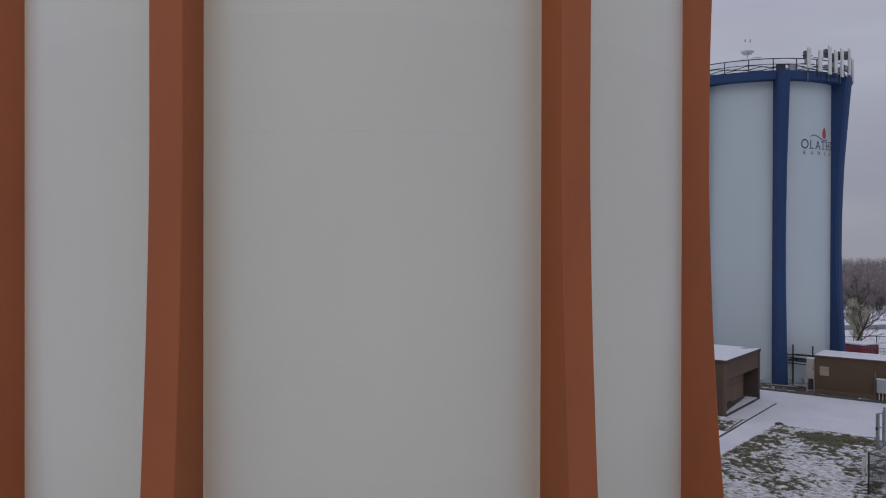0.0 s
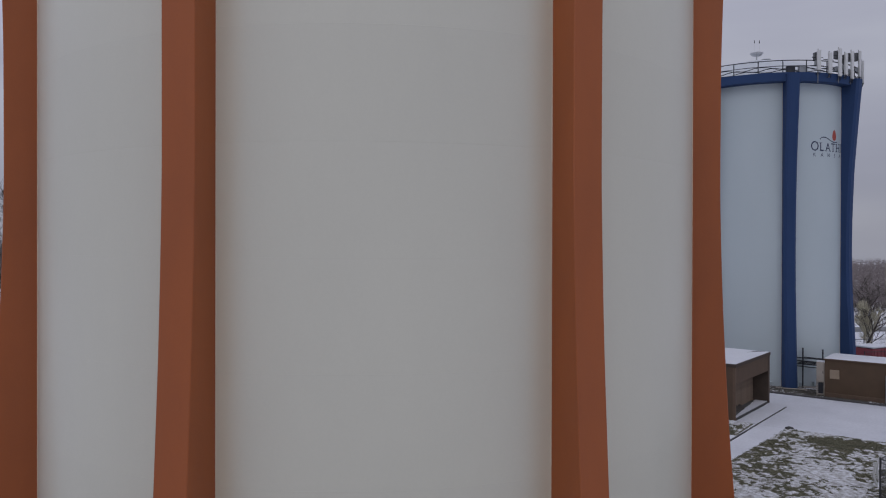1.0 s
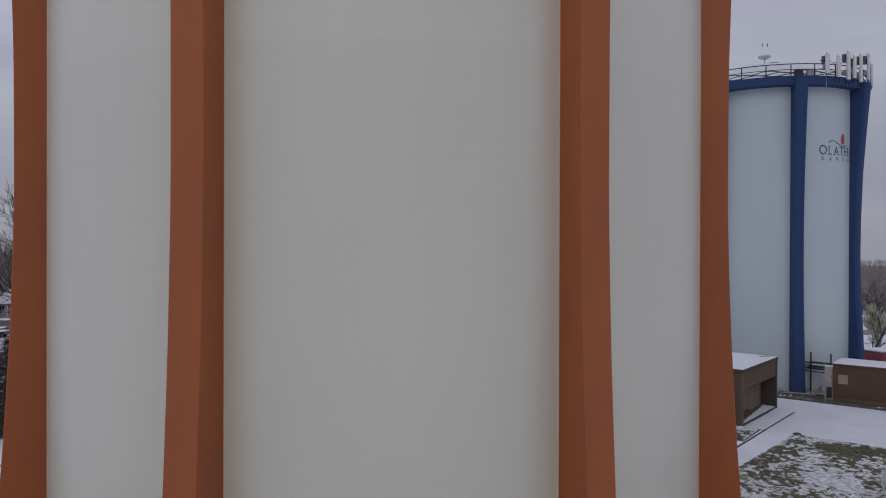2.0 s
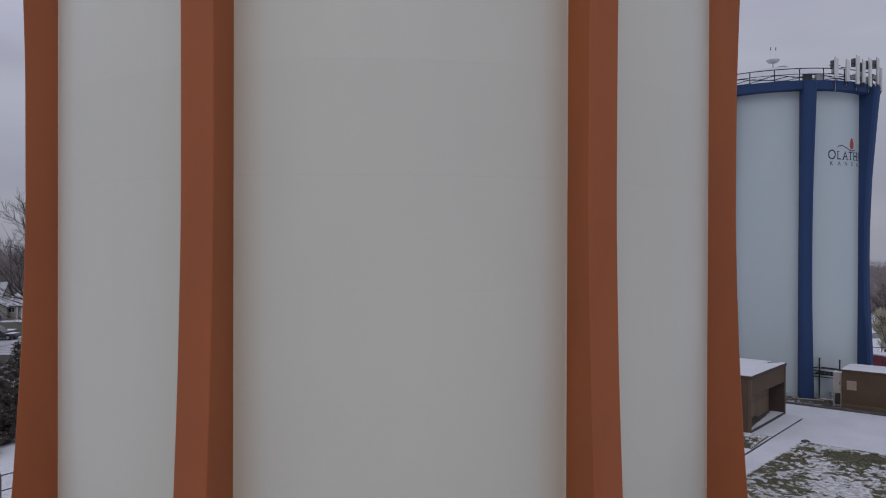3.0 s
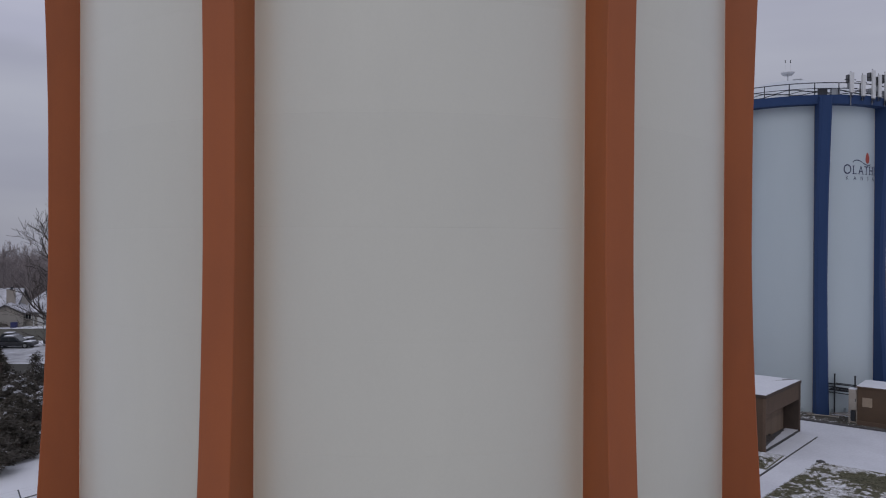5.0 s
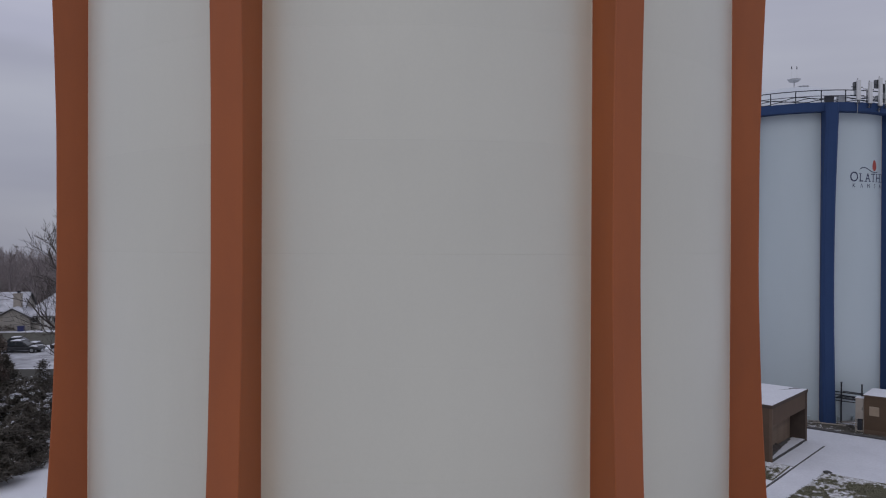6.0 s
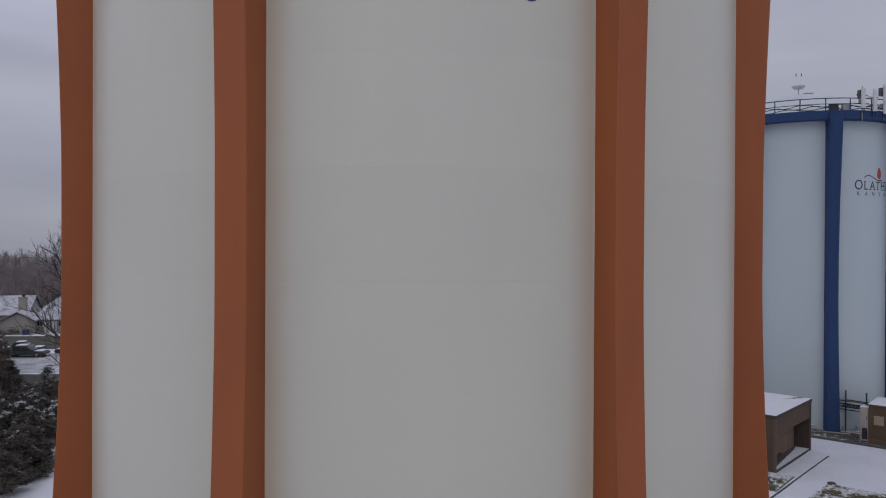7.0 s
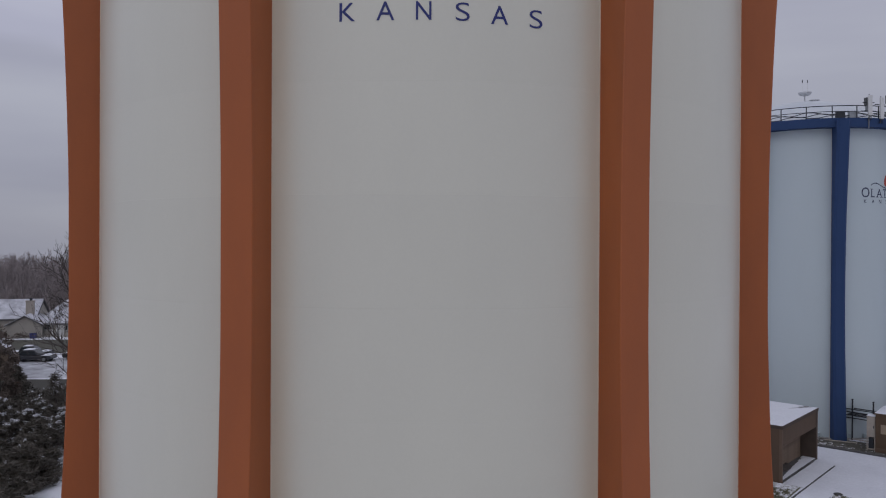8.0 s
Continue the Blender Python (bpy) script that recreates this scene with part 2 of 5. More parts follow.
def ground_material():
    """Snow that thins to dull turf in ragged patches."""
    m = bpy.data.materials.new("snowy_ground")
    m.use_nodes = True
    nt = m.node_tree
    n, l = nt.nodes.new, nt.links.new
    b = nt.nodes["Principled BSDF"]
    b.inputs["Roughness"].default_value = 0.85
    co = n("ShaderNodeTexCoord")
    a = n("ShaderNodeTexNoise")
    a.inputs["Scale"].default_value = 0.09
    a.inputs["Detail"].default_value = 9
    a.inputs["Roughness"].default_value = 0.68
    l(co.outputs["Object"], a.inputs["Vector"])
    r = n("ShaderNodeValToRGB")
    r.color_ramp.elements[0].position = 0.37
    r.color_ramp.elements[0].color = (0.12, 0.108, 0.075, 1)
    r.color_ramp.elements[1].position = 0.42
    r.color_ramp.elements[1].color = (0.66, 0.67, 0.705, 1)
    l(a.outputs["Fac"], r.inputs[0])
    f = n("ShaderNodeTexNoise")
    f.inputs["Scale"].default_value = 5.0
    f.inputs["Detail"].default_value = 6
    l(co.outputs["Object"], f.inputs["Vector"])
    bp = n("ShaderNodeBump")
    bp.inputs["Strength"].default_value = 0.5
    bp.inputs["Distance"].default_value = 0.05
    l(f.outputs["Fac"], bp.inputs["Height"])
    l(r.outputs[0], b.inputs["Base Color"])
    l(bp.outputs[0], b.inputs["Normal"])
    return m


M_GROUND = ground_material()


# ------------------------------------------------------------------ mesh helpers
def mesh_of(name, bm, mat):
    me = bpy.data.meshes.new(name)
    bm.to_mesh(me)
    bm.free()
    me.materials.append(mat)
    return me


def part(name, bm, mat, parent, label=""):
    ob = new(name, mesh_of(name, bm, mat))
    ob.parent = parent
    if label:
        ob["label"] = label
    return ob


def shared(name, me, parent, m):
    ob = new(name, me)
    ob.parent = parent
    ob.matrix_local = m
    return ob


def thing(name, m, label, category, group="", kind=""):
    ob = new(name)
    ob.matrix_world = m
    return tagged(ob, label, category, group, kind)


def single(name, bm, mat, m, label, category, group="", kind=""):
    ob = new(name, mesh_of(name, bm, mat))
    ob.matrix_world = m
    return tagged(ob, label, category, group, kind)


def raw(name, verts, faces, mat, smooth=False):
    me = bpy.data.meshes.new(name)
    me.from_pydata(verts, [], faces)
    me.materials.append(mat)
    if smooth:
        me.polygons.foreach_set("use_smooth", [True] * len(me.polygons))
    return me


def box(bm, x0, x1, y0, y1, z0, z1, bevel=0.0):
    vs = bmesh.ops.create_cube(bm, size=1, matrix=Matrix.LocRotScale(((x0 + x1) / 2, (y0 + y1) / 2, (z0 + z1) / 2), None, (x1 - x0, y1 - y0, z1 - z0)))["verts"]
    if bevel:
        es = {e for v in vs for e in v.link_edges}
        bmesh.ops.bevel(bm, geom=list(es), offset=bevel, segments=2, affect="EDGES", profile=0.6)
    return bm


def boxed(*a, **k):
    return box(bmesh.new(), *a, **k)


def tube(bm, p, q, r0, r1=None, sides=8, caps=True):
    r1 = r0 if r1 is None else r1
    p, q = Vector(p), Vector(q)
    d = (q - p)
    m = Matrix.Translation((p + q) / 2) @ d.to_track_quat("Z", "Y").to_matrix().to_4x4()
    bmesh.ops.create_cone(bm, cap_ends=caps, segments=sides, radius1=r0, radius2=r1, depth=d.length, matrix=m)
    return bm


def smooth_sides(ob):
    for p in ob.data.polygons:
        p.use_smooth = True
    return ob


def lathe(profile, segments, smooth=True):
    """A body of revolution round z from (radius, height) pairs."""
    bm = bmesh.new()
    rings = []
    for r, z in profile:
        if r < 1e-6:
            rings.append([bm.verts.new((0, 0, z))])
        else:
            rings.append([bm.verts.new((r * math.sin(2 * math.pi * i / segments), -r * math.cos(2 * math.pi * i / segments), z)) for i in range(segments)])
    for a, b in zip(rings, rings[1:]):
        for i in range(segments):
            j = (i + 1) % segments
            if len(a) == 1 and len(b) == 1:
                continue
            if len(a) == 1:
                f = bm.faces.new((a[0], b[j], b[i]))
            elif len(b) == 1:
                f = bm.faces.new((a[i], a[j], b[0]))
            else:
                f = bm.faces.new((a[i], a[j], b[j], b[i]))
            f.smooth = smooth
    return bm


def ring_band(r_in, r_out, z0, z1, segments=128):
    bm = lathe([(r_in, z0), (r_out, z0), (r_out, z1), (r_in, z1), (r_in, z0)], segments, smooth=False)
    return bm


def glyph(text, size, depth, swell=0.0):
    """A letter of the built-in font as a bmesh in the xz plane, with its left foot at the origin."""
    cu = bpy.data.curves.new("glyph", "FONT")
    cu.body, cu.size, cu.extrude, cu.resolution_u, cu.offset = text, size, depth / 2, 6, swell
    ob = bpy.data.objects.new("glyph", cu)
    scene.collection.objects.link(ob)
    me = bpy.data.meshes.new_from_object(ob.evaluated_get(bpy.context.evaluated_depsgraph_get()))
    bm = bmesh.new()
    bm.from_mesh(me)
    bpy.data.objects.remove(ob)
    bpy.data.curves.remove(cu)
    bpy.data.meshes.remove(me)
    return bm


def wrap_letter(char, size, radius, angle, z, stretch=1.0, proud=0.008):
    """A letter centred at that angle (degrees, 0 towards -y) of a cylinder, its foot at z."""
    bm = glyph(char, size, 0.006, 0.022 * size * (1 - stretch) if stretch > 1.2 else 0.0)
    xs = [v.co.x for v in bm.verts]
    mid = (min(xs) + max(xs)) / 2
    for v in bm.verts:
        a = radians(angle) + (v.co.x - mid) * stretch / radius
        r = radius + proud + v.co.z
        v.co = Vector((r * math.sin(a), -r * math.cos(a), z + v.co.y))
    return bm


# ------------------------------------------------------------------ tanks
def interp(rows, z):
    zs = [r[0] for r in rows]
    return float(np.interp(z, zs, [r[1] for r in rows]))


def smooth_flare(rows, z):
    return (interp(rows, z - 0.5) + interp(rows, z) + interp(rows, z + 0.5)) / 3


def rib_mesh(name, radius, half, flare, top, mat, foot=0.0, c=0.02):
    """One upright rib: two side plates and a front plate, standing further out at foot and head."""
    steps = 60
    verts, faces = [], []
    inner = radius - 0.06
    for i in range(steps + 1):
        z = foot + (top - foot) * i / steps
        out = radius + smooth_flare(flare, z)
        wide = half + 0.04
        for x, y in ((-half, inner), (-wide, out - c), (-wide + c, out), (wide - c, out), (wide, out - c), (half, inner)):
            verts.append((x, -y, z))
    k = 6
    for i in range(steps):
        for j in range(k - 1):
            a = i * k + j
            faces.append((a, a + 1, a + k + 1, a + k))
    faces.append(tuple(range(k - 1, -1, -1)))
    faces.append(tuple(range(steps * k, steps * k + k)))
    return raw(name, verts, faces, mat)


def build_tank(name, centre, radius, turn, half, flare, top, courses, shell_mat, rib_mat, label, segs, chamfer=0.02):
    tank = thing(name, pose(centre[0], centre[1], 0), label, "water tank")
    edges = [0.0] + [z for z in courses if 0 < z < top] + [top]
    rng = random.Random(4)
    for z0, z1 in zip(edges, edges[1:]):
        r = radius + rng.uniform(-0.001, 0.001)
        smooth_sides(part("shell_course", lathe([(r, z0), (r, z1)], segs), shell_mat, tank))
        if z1 < top:
            part("weld_seam", lathe([(r - 0.01, z1 - 0.010), (r + 0.0007, z1 - 0.006), (r + 0.0007, z1 + 0.006), (r - 0.01, z1 + 0.010)], segs), shell_mat, tank)
    me = rib_mesh("rib", radius, half, flare, top, rib_mat, c=chamfer)
    # thin pale strips added to draw a bright line along each rib's edges
    strips = {}
    for s in (-1, 1):
        y = math.sqrt(radius ** 2 - (half + 0.008) ** 2)
        strips[s] = mesh_of("edge_line_strip", boxed(min(s * half, s * (half + 0.020)), max(s * half, s * (half + 0.020)), -y - 0.018, -y + 0.06, 0.02, top), M_EDGELINE)
    for k in range(8):
        rib = shared("rib", me, tank, pose(0, 0, 0, 0, 0, turn + 45 * k))
        for s in (-1, 1):
            shared("edge_line_strip", strips[s], rib, Matrix())
    return tank


# main tank: rust-brown ribs on a white shell
TANK = (-2.625, 25.693)
TANK_R, TANK_TURN, TANK_TOP = 10.404, 6.98 + 22.5, 23.6
FLARE = [(0, 1.62), (1.3, 1.44), (2.5, 1.28), (4.8, 1.10), (6.6, 1.0), (8.2, 0.915), (10.0, 0.85), (12, 0.80), (16, 0.81), (18, 0.86), (20, 0.93), (21.5, 1.0), (23.6, 1.2)]
main_tank = build_tank("water_tank", TANK, TANK_R, TANK_TURN, 0.355, FLARE, TANK_TOP, [0.54 + 2.44 * k for k in range(10)], M_WHITE, M_RUST,
                       "tall white steel water tank with rust-brown upright ribs", 256)
smooth_sides(part("roof", lathe([(TANK_R + 0.02, TANK_TOP - 0.02), (TANK_R + 0.02, TANK_TOP + 0.04), (9.0, 24.4), (7.0, 25.2), (4.5, 25.9), (2.0, 26.3), (0, 26.4)], 96), M_WHITE, main_tank, "low domed white steel roof"))
part("base_ring", ring_band(TANK_R + 0.002, TANK_R + 0.14, 0.0, 0.10), M_CONCRETE, main_tank, "concrete base ring")
for i, ch in enumerate("KANSAS"):
    part("letter", wrap_letter(ch, 0.58, TANK_R, (-4.0, 0.55, 5.05, 9.65, 14.1, 18.65)[i], (18.885, 18.892, 18.902, 18.897, 18.862, 18.832)[i], (1.02, 1.0, 0.9, 1.42, 0.98, 1.40)[i]), M_LETTER, main_tank, "navy-blue painted capital letter")

# far tank: blue ribs, walkway ring, rail and antennas
BLUE = (25.74, 62.40)
BLUE_R, BLUE_TURN, BLUE_TOP = 6.9, -4.0, 23.3
BLUE_FLARE = [(0, 1.10), (2.1, 0.92), (4.8, 0.78), (6.6, 0.66), (9.8, 0.57), (12.9, 0.60), (16.5, 0.73), (18.7, 0.90), (21, 1.08), (22.8, 1.24), (23.3, 1.28)]
blue_tank = build_tank("water_tank", BLUE, BLUE_R, BLUE_TURN, 0.40, BLUE_FLARE, BLUE_TOP, [2.44 * k for k in range(1, 10)], M_WHITE_BLUE, M_BLUE,
                       "tall pale water tank with navy-blue ribs and roof walkway", 160, chamfer=0.16)
part("walkway_ring", ring_band(BLUE_R - 0.02, 7.68, 22.82, 23.47, 96), M_BLUE, blue_tank, "navy-blue walkway ring")
smooth_sides(part("roof", lathe([(7.0, 23.475), (6.4, 23.95), (5.2, 24.62), (3.8, 25.24), (2.2, 25.74), (0.9, 25.96), (0, 26.0)], 96), M_DOME, blue_tank, "pale domed roof dusted with snow"))
# roof vent with two aerial rods
vent = part("roof_vent", lathe([(0.05, 25.9), (0.05, 26.61), (0.36, 26.63), (0.50, 26.78), (0.54, 26.84), (0.50, 26.88), (0.30, 26.93), (0, 26.95)], 28), M_VENT, blue_tank, "flat round pale roof vent cap")
for dx in (-0.2, 0.22):
    part("aerial_rod", tube(bmesh.new(), (dx, 0, 26.92), (dx, 0, 27.68), 0.008), M_ANTENNA, vent)
    part("rod_tip", tube(bmesh.new(), (dx, 0, 27.68), (dx, 0, 27.92), 0.04, 0.03), M_DARKSTEEL, vent)
part("roof_hatch", lathe([(0.30, 26.05), (0.30, 26.27), (0.40, 26.28), (0.40, 26.33), (0, 26.38)], 20), M_VENT, blue_tank, "low round snow-dusted roof hatch").location = (0.35, -1.0, -0.27)
# railing
rail = part("guard_rail", lathe([(7.58, 24.33), (7.63, 24.33), (7.63, 24.39), (7.58, 24.39), (7.58, 24.33)], 96), M_DARKSTEEL, blue_tank, "dark steel walkway railing")
part("mid_rail", lathe([(7.58, 23.93), (7.62, 23.93), (7.62, 23.97), (7.58, 23.97), (7.58, 23.93)], 96), M_DARKSTEEL, rail)
post_me = mesh_of("rail_post", tube(bmesh.new(), (0, -7.60, 23.46), (0, -7.60, 24.38), 0.04), M_DARKSTEEL)
for k in range(28):
    shared("rail_post", post_me, rail, pose(0, 0, 0, 0, 0, 4 + k * 360 / 28))
# cables slung along the walkway
bm = bmesh.new()
rng = random.Random(9)
for c in range(3):
    prev = None
    for i in range(46):
        a = radians(-75 + i * 3)
        p = (7.4 * math.sin(a), -7.4 * math.cos(a), 23.62 + 0.12 * c + 0.10 * math.sin(i * 0.9 + c * 2) + rng.uniform(-0.02, 0.02))
        if prev:
            tube(bm, prev, p, 0.032, sides=5)
        prev = p
part("cable_bundle", bm, M_DARKSTEEL, blue_tank, "dark cables slung along the walkway")
for a in (-4.0, 3.0):
    shared("junction_box", mesh_of("junction_box", boxed(-0.3, 0.3, -7.45, -7.15, 23.48, 24.0, bevel=0.02), M_DARKSTEEL if a < 0 else M_GREYBOX), blue_tank, pose(0, 0, 0, 0, 0, a))
# lettering and emblem
SERIFS = {"L": "bl tl", "A": "bl br", "T": "bm", "H": "bl br tl tr", "E": "bl tl"}


def serif_letter(char, size, radius, angle, z, stretch):
    """A wrapped capital with flat serifs at the ends of its stems."""
    bm = wrap_letter(char, size, radius, angle, z, stretch)
    flat = [(math.atan2(v.co.x, -v.co.y), v.co.z) for v in bm.verts]
    a0, a1 = min(a for a, _ in flat), max(a for a, _ in flat)
    z1 = max(h for _, h in flat)
    stem, half, thick = 0.055 * size / radius, 0.13 * size / radius, 0.045 * size
    for where in SERIFS.get(char, "").split():
        a = {"l": a0 + stem, "m": (a0 + a1) / 2, "r": a1 - stem}[where[1]]
        h = z if where[0] == "b" else z1 - thick
        box_a = [bm.verts.new(((radius + p) * math.sin(a + s * half), -(radius + p) * math.cos(a + s * half), h + dz)) for p in (0.004, 0.014) for s, dz in ((-1, 0), (1, 0), (1, thick), (-1, thick))]
        for f in ((4, 5, 6, 7), (0, 1, 5, 4), (2, 3, 7, 6), (1, 2, 6, 5), (3, 0, 4, 7)):
            bm.faces.new([box_a[q] for q in f])
    return bm


for i, ch in enumerate("OLATHE"):
    part("letter", serif_letter(ch, 1.04 if i == 0 else 0.92, BLUE_R, (13.5, 18.9, 23.9, 28.7, 33.6, 38.4)[i], 17.78, 0.86), M_HAZENAVY, blue_tank, "navy serif capital letter, painted duller for haze")
for i, ch in enumerate("KANSAS"):
    part("letter", wrap_letter(ch, 0.42, BLUE_R, 13.4 + 5.6 * i, 17.34, 0.9), M_HAZENAVY, blue_tank, "navy capital letter, painted duller for haze")


def wrap_poly(points, mat, name, label, radius, proud=0.012):
    bm = bmesh.new()
    vs = []
    for a, z in points:
        a = radians(a)
        vs.append(bm.verts.new(((radius + proud) * math.sin(a), -(radius + proud) * math.cos(a), z)))
    f = bm.faces.new(vs)
    r = bmesh.ops.extrude_face_region(bm, geom=[f])
    for v in r["geom"]:
        if isinstance(v, bmesh.types.BMVert):
            k = (radius + 0.004) / (radius + proud)
            v.co.x, v.co.y = v.co.x * k, v.co.y * k
    return part(name, bm, mat, blue_tank, label)


wrap_poly([(29.8 + 1.8 * math.sin(u) * (1 + 0.3 * math.cos(u)), 19.03 - 0.42 * math.cos(u)) for u in [2 * math.pi * i / 20 for i in range(20)]], M_FLAME, "emblem_flame", "orange-red painted emblem", BLUE_R)
wave = [(17.4 + 15.5 * i / 20, 18.70 + 0.17 * math.sin(math.pi * (i / 20) ** 0.8 * 1.75)) for i in range(21)]
wrap_poly(wave + [(a, z - 0.07) for a, z in reversed(wave)], M_HAZENAVY, "emblem_wave", "navy curved line, painted duller for haze", BLUE_R, 0.010)


# ------------------------------------------------------------------ antennas on the blue tank's walkway
def antenna(angle, low, high, drop, radio=True, out=7.66):
    a = radians(angle)
    m = pose(BLUE[0] + out * math.sin(a), BLUE[1] - out * math.cos(a), 0, 0, 0, angle)
    t = thing("panel_antenna", m, "pale grey panel antenna on a steel pole by the walkway rail", "antenna", "antennas on the tank")
    panel = part("panel", boxed(-0.15, 0.15, -0.27, -0.13, low, high, bevel=0.03), M_ANTENNA, t)
    part("end_cap", boxed(-0.13, 0.13, -0.255, -0.145, low - 0.05, low + 0.002, bevel=0.01), M_RADIO, panel, "dark grey end cap")
    part("pole", tube(bmesh.new(), (0, -0.09, low - drop), (0, -0.09, high + 0.12), 0.03), M_STEEL, t, "galvanised steel pole hanging over the ring")
    for z in (low + 0.3, high - 0.3):
        part("bracket", boxed(-0.05, 0.05, -0.14, -0.04, z - 0.04, z + 0.04), M_STEEL, t)
    for x in (-0.07, 0.0, 0.08):
        bm = bmesh.new()
        pts = [(x, -0.2, low - 0.04), (x * 1.6, -0.16, low - 0.22), (x * 2.2, -0.02, low - 0.30), (x * 3, 0.14, low - 0.12)]
        for p, q in zip(pts, pts[1:]):
            tube(bm, p, q, 0.018, sides=5)
        part("jumper_cable", bm, M_CARBLACK, t, "black jumper cable")
    part("mount_bar", tube(bmesh.new(), (-0.55, -0.03, low + 0.35), (0.55, -0.03, low + 0.35), 0.035, sides=6), M_DARKSTEEL, t)
    part("mount_bar", tube(bmesh.new(), (-0.45, -0.03, high - 0.5), (0.45, -0.03, high - 0.5), 0.03, sides=6), M_DARKSTEEL, t)
    if radio:
        unit = part("radio_unit", boxed(-0.19, 0.19, -0.04, 0.22, high - 0.72, high - 0.12, bevel=0.02), M_RADIO, t, "dark grey radio unit")
        for x in (-0.12, -0.04, 0.04, 0.12):
            part("cooling_fin", boxed(x - 0.012, x + 0.012, 0.22, 0.25, high - 0.68, high - 0.16), M_RADIO, unit)
        part("radio_unit", boxed(-0.14, 0.14, -0.03, 0.16, low + 0.42, low + 0.78, bevel=0.02), M_GREYBOX, t, "mid-grey radio unit")
    return t


for angle, low, high, drop, radio in ((10.1, 23.6, 25.07, 0.95, True), (17.2, 23.40, 24.95, 0.30, False), (24.2, 23.27, 25.33, 0.45, True), (29.2, 23.45, 25.08, 0.25, True), (35.4, 23.25, 25.33, 0.40, True), (46.0, 23.6, 25.6, 0.45, True), (54.0, 23.3, 25.05, 0.50, False)):
    antenna(angle, low, high, drop, radio)

# ------------------------------------------------------------------ ground
SITE = pose(17.2, 44.48, 0, 0, 0, 52.5)       # site grid: x runs along the shed's front, y to its back; origin at the shed's near corner


def site(a, b, z=0.0):
    """A place from metres along the shed's front (a) and out from it (b)."""
    return SITE @ Vector((a, -b, z))


def fall(x, y):
    r = max(0.0, math.hypot(x, y) - 110.0)
    return -1.1e-5 * r * r


def build_ground():
    verts, faces = [(0, 30, 0)], []
    radii = [4, 9, 15, 22, 30, 40, 52, 66, 82, 100, 120, 145, 175, 215, 265, 330, 420, 540, 700, 900, 1150, 1450, 1800, 2200, 2700, 3300]
    seg = 96
    for r in radii:
        for i in range(seg):
            x, y = r * math.cos(2 * math.pi * i / seg), 30 + r * math.sin(2 * math.pi * i / seg)
            verts.append((x, y, fall(x, y) - 0.0))
    for i in range(seg):
        faces.append((0, 1 + i, 1 + (i + 1) % seg))
    for k in range(len(radii) - 1):
        for i in range(seg):
            j = (i + 1) % seg
            a, b = 1 + k * seg, 1 + (k + 1) * seg
            faces.append((a + i, b + i, b + j, a + j))
    ob = new("ground", raw("ground", verts, faces, M_GROUND, True))
    tagged(ob, "open ground under patchy thin snow", "ground", kind="structure")


build_ground()


def sheet(name, corners, thick, mat, label, category, kind="structure"):
    """A slab over site-grid corners (a, b), its top at that height above the ground."""
    bm = bmesh.new()
    lo = [bm.verts.new(site(a, b, -0.05)) for a, b in corners]
    hi = [bm.verts.new(site(a, b, thick)) for a, b in corners]
    bm.faces.new(hi)
    n = len(corners)
    for i in range(n):
        j = (i + 1) % n
        bm.faces.new((lo[i], lo[j], hi[j], hi[i]))
    bmesh.ops.recalc_face_normals(bm, faces=bm.faces)
    return single(name, bm, mat, Matrix(), label, category, kind=kind)


sheet("road", [(0.0, 1.2), (6.05, 1.2), (6.05, -6.0), (10.3, -6.0), (10.3, 60), (0.0, 60)], 0.03, M_DRIVE, "snow-dusted asphalt driveway", "driveway")
sheet("path", [(-30, 1.0), (0.3, 1.25), (0.3, 2.95), (-30, 2.95)], 0.026, M_DRIVE, "snow-dusted path along the shed", "path")
sheet("slab", [(0.0, 0.02), (5.95, 0.20), (5.95, 1.42), (0.0, 1.24)], 0.055, M_SNOW, "snow-covered concrete slab before the shed", "slab")


def kerb(a0, b0, a1, b1, wide, high, label):
    p, q = site(a0, b0), site(a1, b1)
    d = (q - p).length
    ang = math.degrees(math.atan2(q.y - p.y, q.x - p.x))
    n = max(1, round(d / 3.0))
    top = thing("kerb", pose(p.x, p.y, 0, 0, 0, ang), label, "kerb", kind="structure")
    me = mesh_of("kerb_stone", boxed(0.006, d / n - 0.006, -wide / 2, wide / 2, -0.05, high, bevel=0.012), M_KERB)
    for i in range(n):
        shared("kerb_stone", me, top, pose(i * d / n, 0, 0))
    return top


kerb(10.4, -2.5, 10.4, 34, 0.16, 0.14, "dark wet concrete kerb along the planting bed")
# dark strip laid to draw the shadow line at the slab's step
kerb(-9.0, 0.95, 5.95, 1.42, 0.08, 0.065, "dark concrete strip drawing the shadow line of the slab's step")


